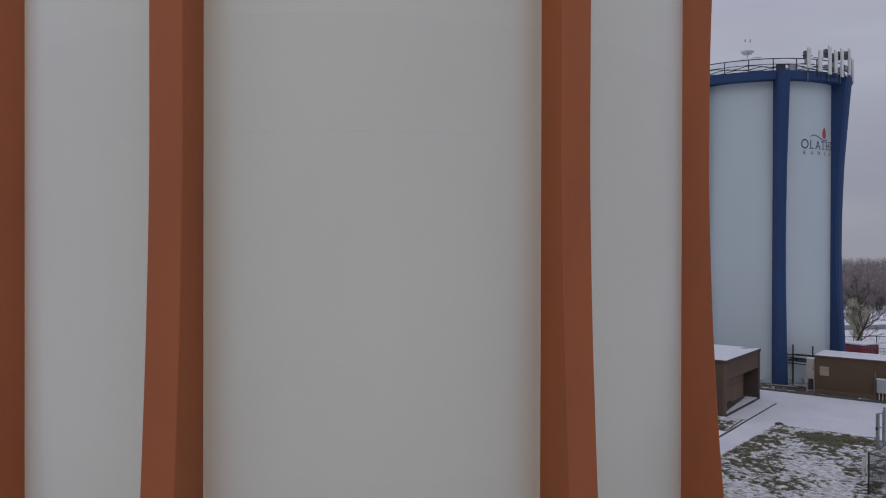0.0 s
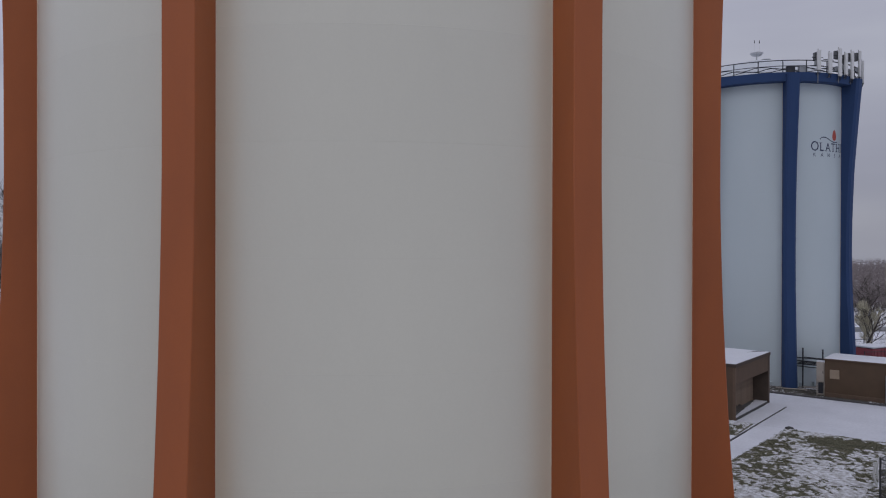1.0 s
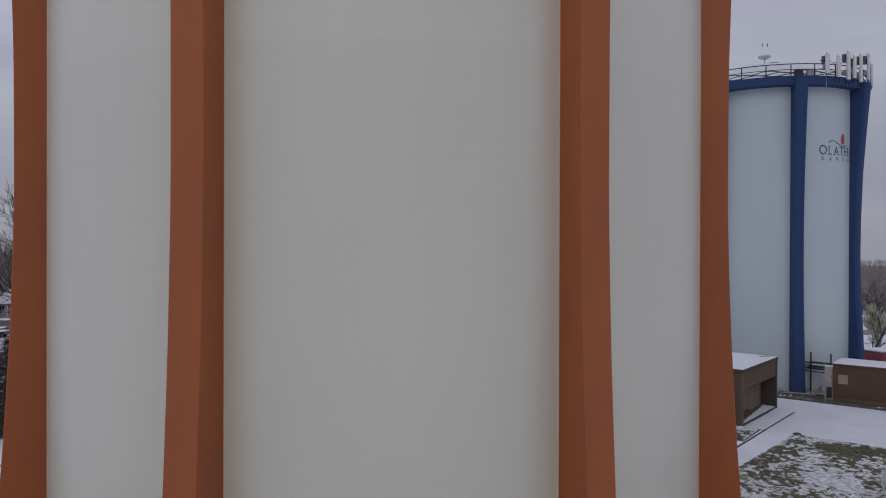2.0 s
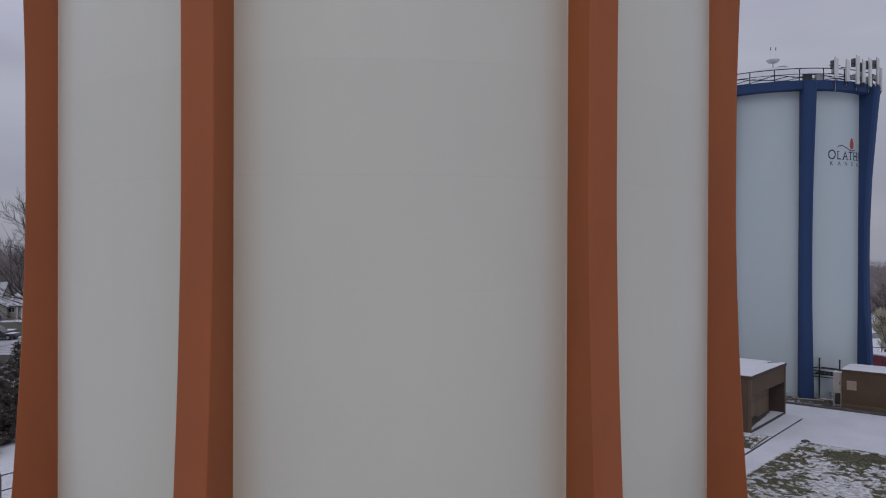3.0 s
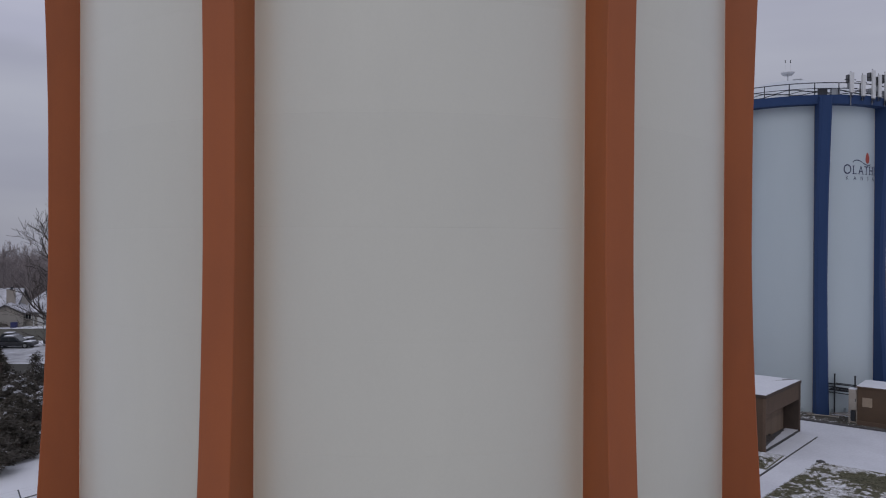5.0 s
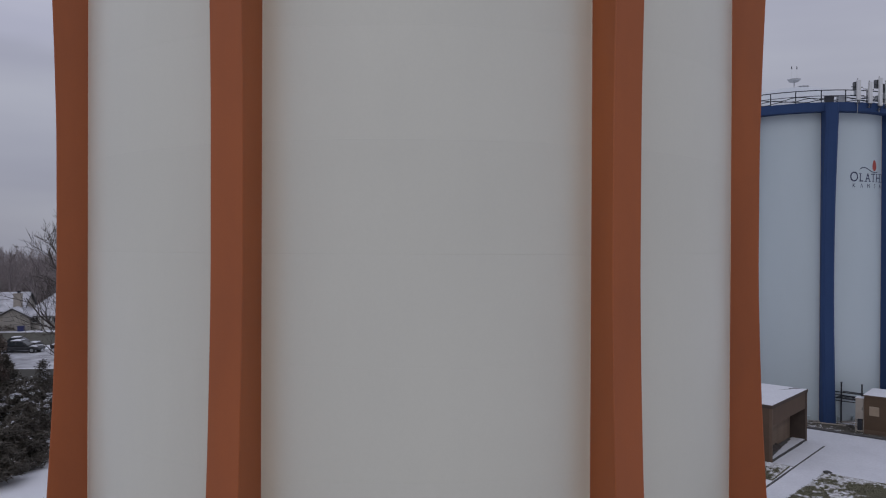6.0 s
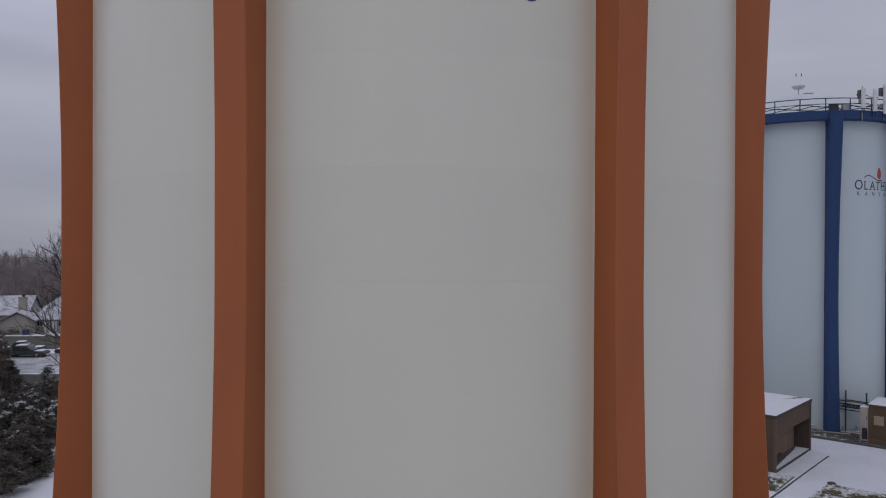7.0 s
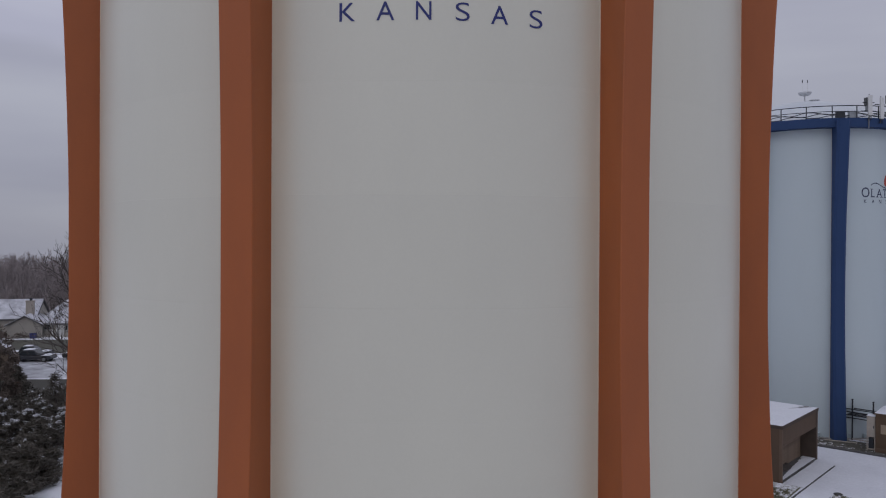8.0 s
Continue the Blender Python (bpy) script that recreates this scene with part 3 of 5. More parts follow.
# lawn: dull turf with a broken skin of snow over it
def lawn_snow(a0, a1, b0, b1, cell, cover, label, seed, turf=M_TURF, skew=0.0):
    na, nb = int((a1 - a0) / cell), int((b1 - b0) / cell)
    verts, faces, tufts = [], [], []
    for i in range(na + 1):
        for j in range(nb + 1):
            a = a0 + i * cell
            b = b0 + j * cell + skew * a
            h = noise.fractal(Vector((a * 0.6 + seed, b * 0.6, 0.3)), 0.9, 2.1, 5) * 0.30 + noise.fractal(Vector((a * 1.9, b * 2.4 + seed, 4.0)), 0.55, 2.0, 5) * 0.55 + noise.noise(Vector((a * 5.0, b * 5.0, 1.0))) * 0.36 + noise.noise(Vector((a * 11.0, b * 11.0, 7.0))) * 0.24 + cover(a, b)
            z = 0.03 + 0.055 * max(-0.7, min(0.75, h))
            p = site(a, b, z)
            verts.append(p)
            tufts.append((h, p))
    for i in range(na):
        for j in range(nb):
            k = i * (nb + 1) + j
            faces.append((k, k + nb + 1, k + nb + 2, k + 1))
    ob = new("snow_skin", raw("snow_skin", verts, faces, M_LAWNSNOW, True))
    tagged(ob, label, "snow", kind="stuff")
    sheet("lawn", [(a0, b0 + skew * a0), (a1, b0 + skew * a1), (a1, b1 + skew * a1), (a0, b1 + skew * a0)], 0.03, turf, "dull winter turf showing through snow", "lawn")
    return [p for h, p in tufts if h < 0.04]


def blades(spots, count, high, label, seed, mat=M_GRASS):
    rng = random.Random(seed)
    verts, faces = [], []
    for _ in range(count):
        p = rng.choice(spots)
        x, y = p.x + rng.uniform(-0.08, 0.08), p.y + rng.uniform(-0.08, 0.08)
        for _b in range(3):
            ang = rng.uniform(0, math.pi * 2)
            h = high * rng.uniform(0.4, 1.1)
            w = rng.uniform(0.006, 0.014)
            dx, dy = math.cos(ang), math.sin(ang)
            lx, ly = rng.uniform(-1, 1) * h * 0.7, rng.uniform(-1, 1) * h * 0.7
            k = len(verts)
            verts += [(x - dx * w, y - dy * w, 0.02), (x + dx * w, y + dy * w, 0.02), (x + lx, y + ly, 0.02 + h)]
            faces.append((k, k + 1, k + 2))
    ob = new("grass_blades", raw("grass_blades", verts, faces, mat))
    tagged(ob, label, "grass", kind="stuff")


# where the turf lies bare (+) or snow stays (-): along the site grid, out from it, radius, amount
BARE = ((-4.2, 2.9, 1.1, 0.48), (-6.0, 2.7, 1.0, 0.38), (-7.4, 2.5, 0.9, 0.26), (-1.9, 3.5, 0.65, 0.40), (-1.7, 5.0, 0.75, 0.55), (-2.3, 5.6, 1.15, 0.60), (-3.4, 6.1, 0.8, 0.32),
        (-1.3, 6.3, 0.8, 0.55), (-1.3, 7.2, 0.9, 0.45), (-4.9, 6.1, 0.7, 0.22), (-7.6, 4.5, 0.8, 0.30), (-8.8, 3.4, 1.1, 0.20), (-10.3, 4.1, 1.4, 0.20),
        (-7.6, 8.0, 0.7, 0.48), (-9.8, 8.4, 0.7, 0.35), (-11.3, 6.0, 1.3, 0.22), (-8.4, 6.4, 1.5, -0.18), (-10.2, 7.5, 0.8, -0.16), (-13.1, 4.3, 0.9, -0.2), (-0.4, 4.0, 0.9, -0.25))


def lawn_cover(a, b):
    return 0.19 - sum(k * math.exp(-((a - p) ** 2 + (b - q) ** 2) / r ** 2) for p, q, r, k in BARE)


spots = lawn_snow(-18, -0.02, 2.85, 17.0, 0.07, lawn_cover, "broken skin of snow on the lawn", 3.0, skew=0.065)
blades(spots, 60000, 0.055, "short dull winter grass poking through snow", 5)


def bounce_lawn():
    """An unseen lawn added round the camera's side of the tank's foot, half of it bare, to dim snow bounce."""
    rows, cols = 24, 120
    verts, faces = [], []
    for i in range(rows + 1):
        r = TANK_R + 0.15 + 8.6 * i / rows
        for j in range(cols + 1):
            a = radians(-95 + 190 * j / cols)
            x, y = TANK[0] + r * math.sin(a), TANK[1] - r * math.cos(a)
            verts.append((x, y, 0.012 + 0.008 * noise.noise(Vector((x, y, 0.0)))))
    for i in range(rows):
        for j in range(cols):
            k = i * (cols + 1) + j
            faces.append((k, k + cols + 1, k + cols + 2, k + 1))
    tagged(new("lawn", raw("lawn", verts, faces, M_PATCHY, True)), "unseen winter lawn under patchy thin snow, added to dim bounce on the tank", "lawn", kind="structure")


bounce_lawn()
spots = lawn_snow(10.5, 13.6, -4.0, 22.0, 0.10, lambda a, b: -0.24 + 0.12 * max(0, a - 12.6), "broken snow on the planting bed", 8.0, turf=M_BED)
blades(spots, 7000, 0.14, "dark dead grass in the planting bed", 6, mat=M_BED)
spots = lawn_snow(-3.4, -0.05, -0.9, 0.99, 0.08, lambda a, b: -0.1 + 0.9 * max(0.0, b - 0.55) + 1.1 * max(0.0, a + 0.8), "patchy snow beside the shed", 12.0)
blades(spots, 1500, 0.10, "short grass beside the shed", 7)


# ------------------------------------------------------------------ open-fronted brown shed
def build_shed():
    t = thing("shed", SITE @ pose(-0.055, 0.07, 0, 0, 0, -1.8), "brown open-fronted utility shed with a snowy flat roof", "shed")
    L, D, H = 6.85, 6.0, 3.45
    back = part("wall", boxed(0.22, L - 0.22, 1.0, 1.18, 0.12, H - 0.2), M_FASCIA, t, "brown boarded back wall of the open bay")
    bm = bmesh.new()
    vs = [bm.verts.new((x, y, z)) for x in (0.23, L - 0.23) for y, z in ((0.996, 0.0), (0.965, 0.004), (0.982, 0.205), (0.996, 0.205))]
    for f in ((0, 4, 5, 1), (1, 5, 6, 2), (2, 6, 7, 3), (0, 1, 2, 3), (7, 6, 5, 4)):
        bm.faces.new([vs[q] for q in f])
    board = mesh_of("board", bm, M_BOARD)
    for k in range(15):
        shared("board", board, back, pose(0, 0, 0.13 + 0.207 * k))
    part("wall", boxed(0.0, 0.22, 0.0, D, 0.0, H - 0.2, bevel=0.01), M_SIDING, t)
    # right wall darker than the left: the bay's shade is put into its colour
    part("wall", boxed(L - 0.22, L, 0.0, D, 0.0, H - 0.2, bevel=0.01), M_FASCIA, t)
    part("wall", boxed(0.22, L - 0.22, D - 0.2, D, 0.0, H - 0.2), M_SIDING, t)
    part("header", boxed(0.22, L - 0.22, 0.02, 0.16, 2.2, H - 0.2), M_SIDING, t, "brown panel over the open bay")
    part("corner_trim", boxed(-0.03, 0.13, -0.035, 0.13, 0.0, H - 0.2, bevel=0.01), M_TRIM, t, "lighter tan-brown corner board")
    part("corner_trim", boxed(L - 0.09, L + 0.03, -0.03, 0.1, 0.0, H - 0.2, bevel=0.01), M_SIDING, t)
    roof = part("roof", boxed(-0.06, L + 0.06, -0.07, D + 0.05, H - 0.2, H, bevel=0.012), M_FASCIA, t, "thin dark brown roof edge")
    part("roof_membrane", boxed(0.0, L, 0.0, D, H - 0.002, H + 0.004), M_ROADGREY, roof, "wet grey roofing felt")
    # wind-smoothed snow on the roof, scoured thin near one corner
    bm = bmesh.new()
    bmesh.ops.create_grid(bm, x_segments=90, y_segments=80, size=0.5, matrix=Matrix.LocRotScale((L / 2, D / 2, 0), None, (L + 0.08, D + 0.08, 1)))
    for v in bm.verts:
        e = min(v.co.x + 0.04, L + 0.04 - v.co.x, v.co.y + 0.04, D + 0.04 - v.co.y)
        v.co.z = H + 0.006 + 0.033 * min(1, e / 0.15) + 0.012 * noise.noise(v.co * 1.4) * min(1, e / 0.2)
        run = max(0.0, min(1.0, (v.co.x - 5.1) / 1.6))
        blown = (1 - abs(v.co.y - 1.35 + 0.8 * run) / (0.08 + 0.34 * run) + 0.5 * noise.noise(v.co * 3.0)) * (run > 0)
        v.co.z -= 0.06 * max(0.0, min(1.0, blown * 1.2)) * min(1, e / 0.1)
    for f in bm.faces:
        f.smooth = True
    part("roof_snow", bm, M_SNOW, roof, "smooth thin snow")
    part("floor_slab", boxed(0.22, L - 0.22, 0.0, 0.98, 0.0, 0.13, bevel=0.01), M_KERB, t, "dark concrete floor")
    # snow blown into the front of the bay
    bm = bmesh.new()
    bmesh.ops.create_grid(bm, x_segments=50, y_segments=16, size=0.5, matrix=Matrix.LocRotScale((L / 2, 0.48, 0), None, (L - 0.46, 0.90, 1)))
    for v in bm.verts:
        reach = 0.22 + 0.66 * (v.co.x / L) ** 1.2 + 0.10 * noise.noise(v.co * 2.3)
        v.co.z = 0.13 + (0.03 if v.co.y < reach else -0.02)
    part("drifted_snow", bm, M_SNOW, t, "snow blown onto the bay's floor")
    # low dark mound along the back wall
    bm = bmesh.new()
    bmesh.ops.create_grid(bm, x_segments=40, y_segments=8, size=0.5, matrix=Matrix.LocRotScale((2.1, 0.75, 0), None, (3.4, 0.44, 1)))
    for v in bm.verts:
        v.co.z = 0.12 + 0.24 * max(0, (v.co.y - 0.53) / 0.45) * (0.7 + 0.5 * noise.noise(v.co * 3))
    part("dark_mound", bm, M_BARK, t, "low dark mound")


build_shed()


# ------------------------------------------------------------------ brown equipment building by the blue tank
def build_equipment():
    m = SITE @ pose(11.45, -2.66, 0)
    t = thing("equipment_building", m, "long low brown equipment building with a snowy flat roof", "building")
    L, D, H = 12.0, 2.9, 2.6          # runs along -y of the site grid
    part("wall", boxed(0, 0.2, -L, 0, 0.0, H), M_SHEDWALL, t)
    part("wall", boxed(D - 0.2, D, -L, 0, 0.0, H), M_SHEDWALL, t)
    part("wall", boxed(0.2, D - 0.2, -0.2, 0, 0.0, H), M_SHEDWALL, t)
    part("wall", boxed(0.2, D - 0.2, -L, -L + 0.2, 0.0, H), M_SHEDWALL, t)
    part("plinth", boxed(-0.05, 0.0, -L, 0.0, 0.0, 0.32, bevel=0.01), M_TRIM, t, "lighter tan plinth band")
    roof = part("roof", boxed(-0.08, D + 0.08, -L - 0.08, 0.08, H, H + 0.10, bevel=0.012), M_SIDING, t)
    bm = bmesh.new()
    bmesh.ops.create_grid(bm, x_segments=20, y_segments=60, size=0.5, matrix=Matrix.LocRotScale((D / 2, -L / 2, 0), None, (D + 0.12, L + 0.12, 1)))
    for v in bm.verts:
        e = min(v.co.x + 0.06, D + 0.06 - v.co.x, v.co.y + L + 0.06, 0.06 - v.co.y)
        v.co.z = H + 0.104 + 0.06 * min(1, e / 0.12) + 0.015 * noise.noise(v.co * 1.3) * min(1, e / 0.2)
    for f in bm.faces:
        f.smooth = True
    part("roof_snow", bm, M_SNOW, roof, "even layer of snow")
    part("notice_board", boxed(-0.03, -0.002, -0.92, -0.32, 1.32, 1.95, bevel=0.006), M_SIGN, t, "blank-looking tan notice board")
    # meter cabinet with conduits
    cab = part("meter_cabinet", boxed(-0.36, -0.004, -4.75, -3.85, 0.55, 1.45, bevel=0.02), M_GREYBOX, t, "pale grey meter cabinet")
    part("cabinet_lid", boxed(-0.40, -0.02, -4.78, -3.82, 1.45, 1.50), M_SNOW, cab, "snow-dusted lid")
    for k in range(4):
        part("conduit", tube(bmesh.new(), (-0.15, -3.98 - 0.2 * k, 0.0), (-0.15, -3.98 - 0.2 * k, 0.56), 0.035), M_ANTENNA, cab, "pale plastic conduit")
    part("conduit", tube(bmesh.new(), (-0.06, -3.72, 0.0), (-0.06, -3.72, 1.9), 0.03), M_STEEL, t, "thin steel conduit")


build_equipment()


def build_power_cabinet():
    t = thing("power_cabinet", SITE @ pose(11.9, -2.42, 0), "pale beige power cabinet raised on a light steel frame", "cabinet")
    body = part("body", boxed(-0.35, 0.35, -0.22, 0.32, 0.98, 2.40, bevel=0.03), M_CABINET, t)
    part("door", boxed(-0.375, -0.352, -0.17, 0.27, 1.06, 2.32, bevel=0.008), M_CABINET, t)
    part("handle", boxed(-0.41, -0.376, -0.13, -0.09, 1.6, 1.8), M_DARKSTEEL, t)
    for k in range(4):
        part("louvre", boxed(-0.384, -0.374, -0.08, 0.18, 1.14 + 0.05 * k, 1.165 + 0.05 * k), M_CABINET, body)
    for x in (-0.31, 0.31):
        for y in (-0.18, 0.28):
            part("leg", boxed(x - 0.035, x + 0.035, y - 0.035, y + 0.035, 0, 0.98), M_CABINET, t)
    part("foot_rail", boxed(-0.345, 0.345, -0.215, 0.315, 0.10, 0.18), M_CABINET, t)
    # dark block added to make the opening between the legs look shaded
    part("dark_infill", boxed(-0.28, 0.28, -0.08, 0.20, 0.18, 0.90, bevel=0.01), M_DARKSTEEL, t, "dark block filling the shaded opening between the legs")
    part("snow_cap", boxed(-0.36, 0.36, -0.23, 0.33, 2.402, 2.43, bevel=0.012), M_SNOW, t, "thin cap of snow")


build_power_cabinet()


def build_cable_bridge():
    p, q = Vector((25.75, 55.7, 0)), Vector((27.55, 54.0, 0))
    d = (q - p).length
    ang = math.degrees(math.atan2(q.y - p.y, q.x - p.x))
    t = thing("cable_bridge", pose(p.x, p.y, 0, 0, 0, ang), "dark steel cable bridge on two posts beside the tank", "cable bridge")
    for x in (0.75, d - 0.35):
        part("post", tube(bmesh.new(), (x, 0, 0), (x, 0, 2.95), 0.055), M_DARKSTEEL, t)
        part("cap", tube(bmesh.new(), (x, 0, 2.95), (x, 0, 3.0), 0.075), M_DARKSTEEL, t)
    for z in (1.60, 1.80, 2.02, 2.24):
        part("rail", boxed(-0.4, d + 0.4, -0.03, 0.03, z - 0.03, z + 0.03), M_DARKSTEEL, t)
    part("rail", boxed(-0.4, d + 0.4, 0.45, 0.51, 2.21, 2.27), M_DARKSTEEL, t)
    for k in range(9):
        x = -0.3 + k * (d + 0.6) / 8
        part("rung", boxed(x - 0.02, x + 0.02, 0.03, 0.45, 2.22, 2.26), M_DARKSTEEL, t)
    bm = bmesh.new()
    for c in range(5):
        prev = None
        for i in range(13):
            pt = (-0.4 + (d + 0.8) * i / 12, 0.08 + 0.07 * c, 1.88 + 0.05 * c - 0.12 * math.sin(math.pi * i / 12))
            if prev:
                tube(bm, prev, pt, 0.028, sides=5)
            prev = pt
    part("cable_bundle", bm, M_CARBLACK, t, "black cables sagging along the bridge")


build_cable_bridge()

# anchor chairs round the blue tank's foot
chair = mesh_of("anchor_chair", box(boxed(-0.11, 0.11, -BLUE_R - 0.20, -BLUE_R + 0.02, 0.34, 0.38), -0.09, -0.06, -BLUE_R - 0.18, -BLUE_R + 0.02, 0.0, 0.34), M_WHITE_BLUE)
for k in range(40):
    a = 4.5 + k * 9
    if abs((a - BLUE_TURN + 22.5) % 45 - 22.5) > 5:
        shared("anchor_chair", chair, blue_tank, pose(0, 0, 0, 0, 0, a))
part("base_ring", ring_band(BLUE_R + 0.002, BLUE_R + 0.28, 0.0, 0.06, 96), M_CONCRETE, blue_tank, "concrete base ring")

# pale drain pipes lying in the bed at the foot of the blue tank
for n, (p, q) in enumerate((((24.1, 54.75, 0.10), (26.0, 53.9, 0.10)), ((26.2, 55.0, 0.12), (27.9, 53.6, 0.12)))):
    pipe = single("drain_pipe", tube(bmesh.new(), p, q, 0.045, sides=10), M_CABINET, Matrix(), "dull beige drain pipe lying in the planting bed", "pipe", "pipes in the bed")


# stones on the lawn's corner
def stone(x, y, r, seed):
    bm = bmesh.new()
    bmesh.ops.create_icosphere(bm, subdivisions=2, radius=r)
    for v in bm.verts:
        v.co *= 1 + 0.35 * noise.noise(v.co * (1.6 / r) + Vector((seed, 0, 0)))
        v.co.z *= 0.55
        v.co.x *= 1.3
    single("stone", bm, M_ROCK, pose(x, y, r * 0.25), "dark grey stone lying on the snow", "stone", "stones on the lawn")


for a, b, r, sd in ((0.03, 2.95, 0.19, 1.0),):
    p = site(a, b)
    stone(p.x, p.y, r, sd)


# ------------------------------------------------------------------ chain-link fences
def chain_fence(points, high, step, mesh_size, label, barbed=False, metal=M_STEEL):
    """Posts, rails and woven wire along a line of ground points; the wire is a real lattice."""
    t = thing("fence", pose(*points[0], 0), label, "fence")
    inv = Vector((*points[0], 0))
    for (x0, y0), (x1, y1) in zip(points, points[1:]):
        p, q = Vector((x0, y0, 0)) - inv, Vector((x1, y1, 0)) - inv
        d = (q - p).length
        u = (q - p) / d
        n = max(1, round(d / step))
        side = Vector((-u.y, u.x, 0))
        for i in range(n + 1):
            a = p + u * (d * i / n)
            post = part("post", tube(bmesh.new(), a, a + Vector((0, 0, high + 0.06)), 0.038), metal, t)
            if barbed:
                part("barb_arm", tube(bmesh.new(), a + Vector((0, 0, high)), a + Vector((0, 0, high + 0.34)) + side * 0.22, 0.026, sides=6), metal, post)
        for z in (high, high - 0.62, 0.08):
            part("rail", tube(bmesh.new(), p + Vector((0, 0, z)), q + Vector((0, 0, z)), 0.026 if z > 0.5 else 0.012, sides=6), metal, t)
        if barbed:
            for k in (0.4, 0.7, 1.0):
                o = Vector((0, 0, high + 0.34 * k)) + side * 0.22 * k
                part("barbed_wire", tube(bmesh.new(), p + o, q + o, 0.0016, sides=4), metal, t)
        verts, faces = [], []
        w = (0.0014 if barbed else 0.0026) if mesh_size < 0.1 else 0.004
        off = side * 0.02
        k = -high
        while k < d:
            for sgn in (0, 1):
                s0, s1 = max(0, k), min(d, k + high)
                if s1 <= s0:
                    continue
                za, zb = (s0 - k, s1 - k) if sgn == 0 else (high - (s0 - k), high - (s1 - k))
                A, B = p + u * s0 + Vector((0, 0, za)) + off, p + u * s1 + Vector((0, 0, zb)) + off
                i0 = len(verts)
                verts += [A + Vector((0, 0, w)), A - Vector((0, 0, w)), B - Vector((0, 0, w)), B + Vector((0, 0, w)), A + side * w, A - side * w, B - side * w, B + side * w]
                faces += [(i0, i0 + 1, i0 + 2, i0 + 3), (i0 + 4, i0 + 5, i0 + 6, i0 + 7)]
            k += mesh_size
        ob = new("woven_wire", raw("woven_wire", verts, faces, M_DARKSTEEL))
        ob.parent = t
        tagged(ob, "galvanised woven wire", kind="stuff")
    return t


def along(x, y, s, ang=55.0):
    return (x + s * math.cos(radians(ang)), y + s * math.sin(radians(ang)))


chain_fence([(19.6, 25.0), (17.75, 30.6), (22.3, 34.5)], 1.78, 2.7, 0.07, "dark chain-link fence beside the snowy lawn", metal=M_RADIO)
chain_fence([along(-18.75, 29.0, -9, 61), along(-18.75, 29.0, 15, 61)], 1.9, 3.0, 0.075, "dull grey chain-link security fence with barbed wire arms", barbed=True, metal=M_RADIO)
chain_fence([(34.5, 69.5), (62.0, 72.0)], 1.8, 2.4, 0.14, "dark chain-link fence behind the tank yard", metal=M_DARKSTEEL)
chain_fence([(35.6, 63.6), (58.0, 66.5)], 1.5, 2.0, 0.14, "dark chain-link fence before the waste container", metal=M_DARKSTEEL)


def build_gate():
    t = thing("gate", pose(22.33, 37.75, 0, 0, 0, 40), "narrow grey steel gate leaf standing open", "gate")
    for x, r in ((0, 0.075), (0.14, 0.06), (0.85, 0.065)):
        part("gate_frame", tube(bmesh.new(), (x, 0, 0.06), (x, 0, 1.80), r), M_STEEL, t)
    for z in (0.12, 1.0, 1.74):
        part("gate_bar", tube(bmesh.new(), (0, 0, z), (0.85, 0, z), 0.03), M_STEEL, t)
    part("latch", boxed(-0.09, 0.02, -0.05, 0.05, 0.95, 1.1), M_DARKSTEEL, t)
    part("hinge_post", tube(bmesh.new(), (0.97, 0, 0), (0.97, 0, 1.98), 0.06), M_STEEL, t)
    for z in (0.35, 1.7):
        part("hinge", boxed(0.83, 0.99, -0.03, 0.03, z - 0.04, z + 0.04), M_DARKSTEEL, t)


build_gate()


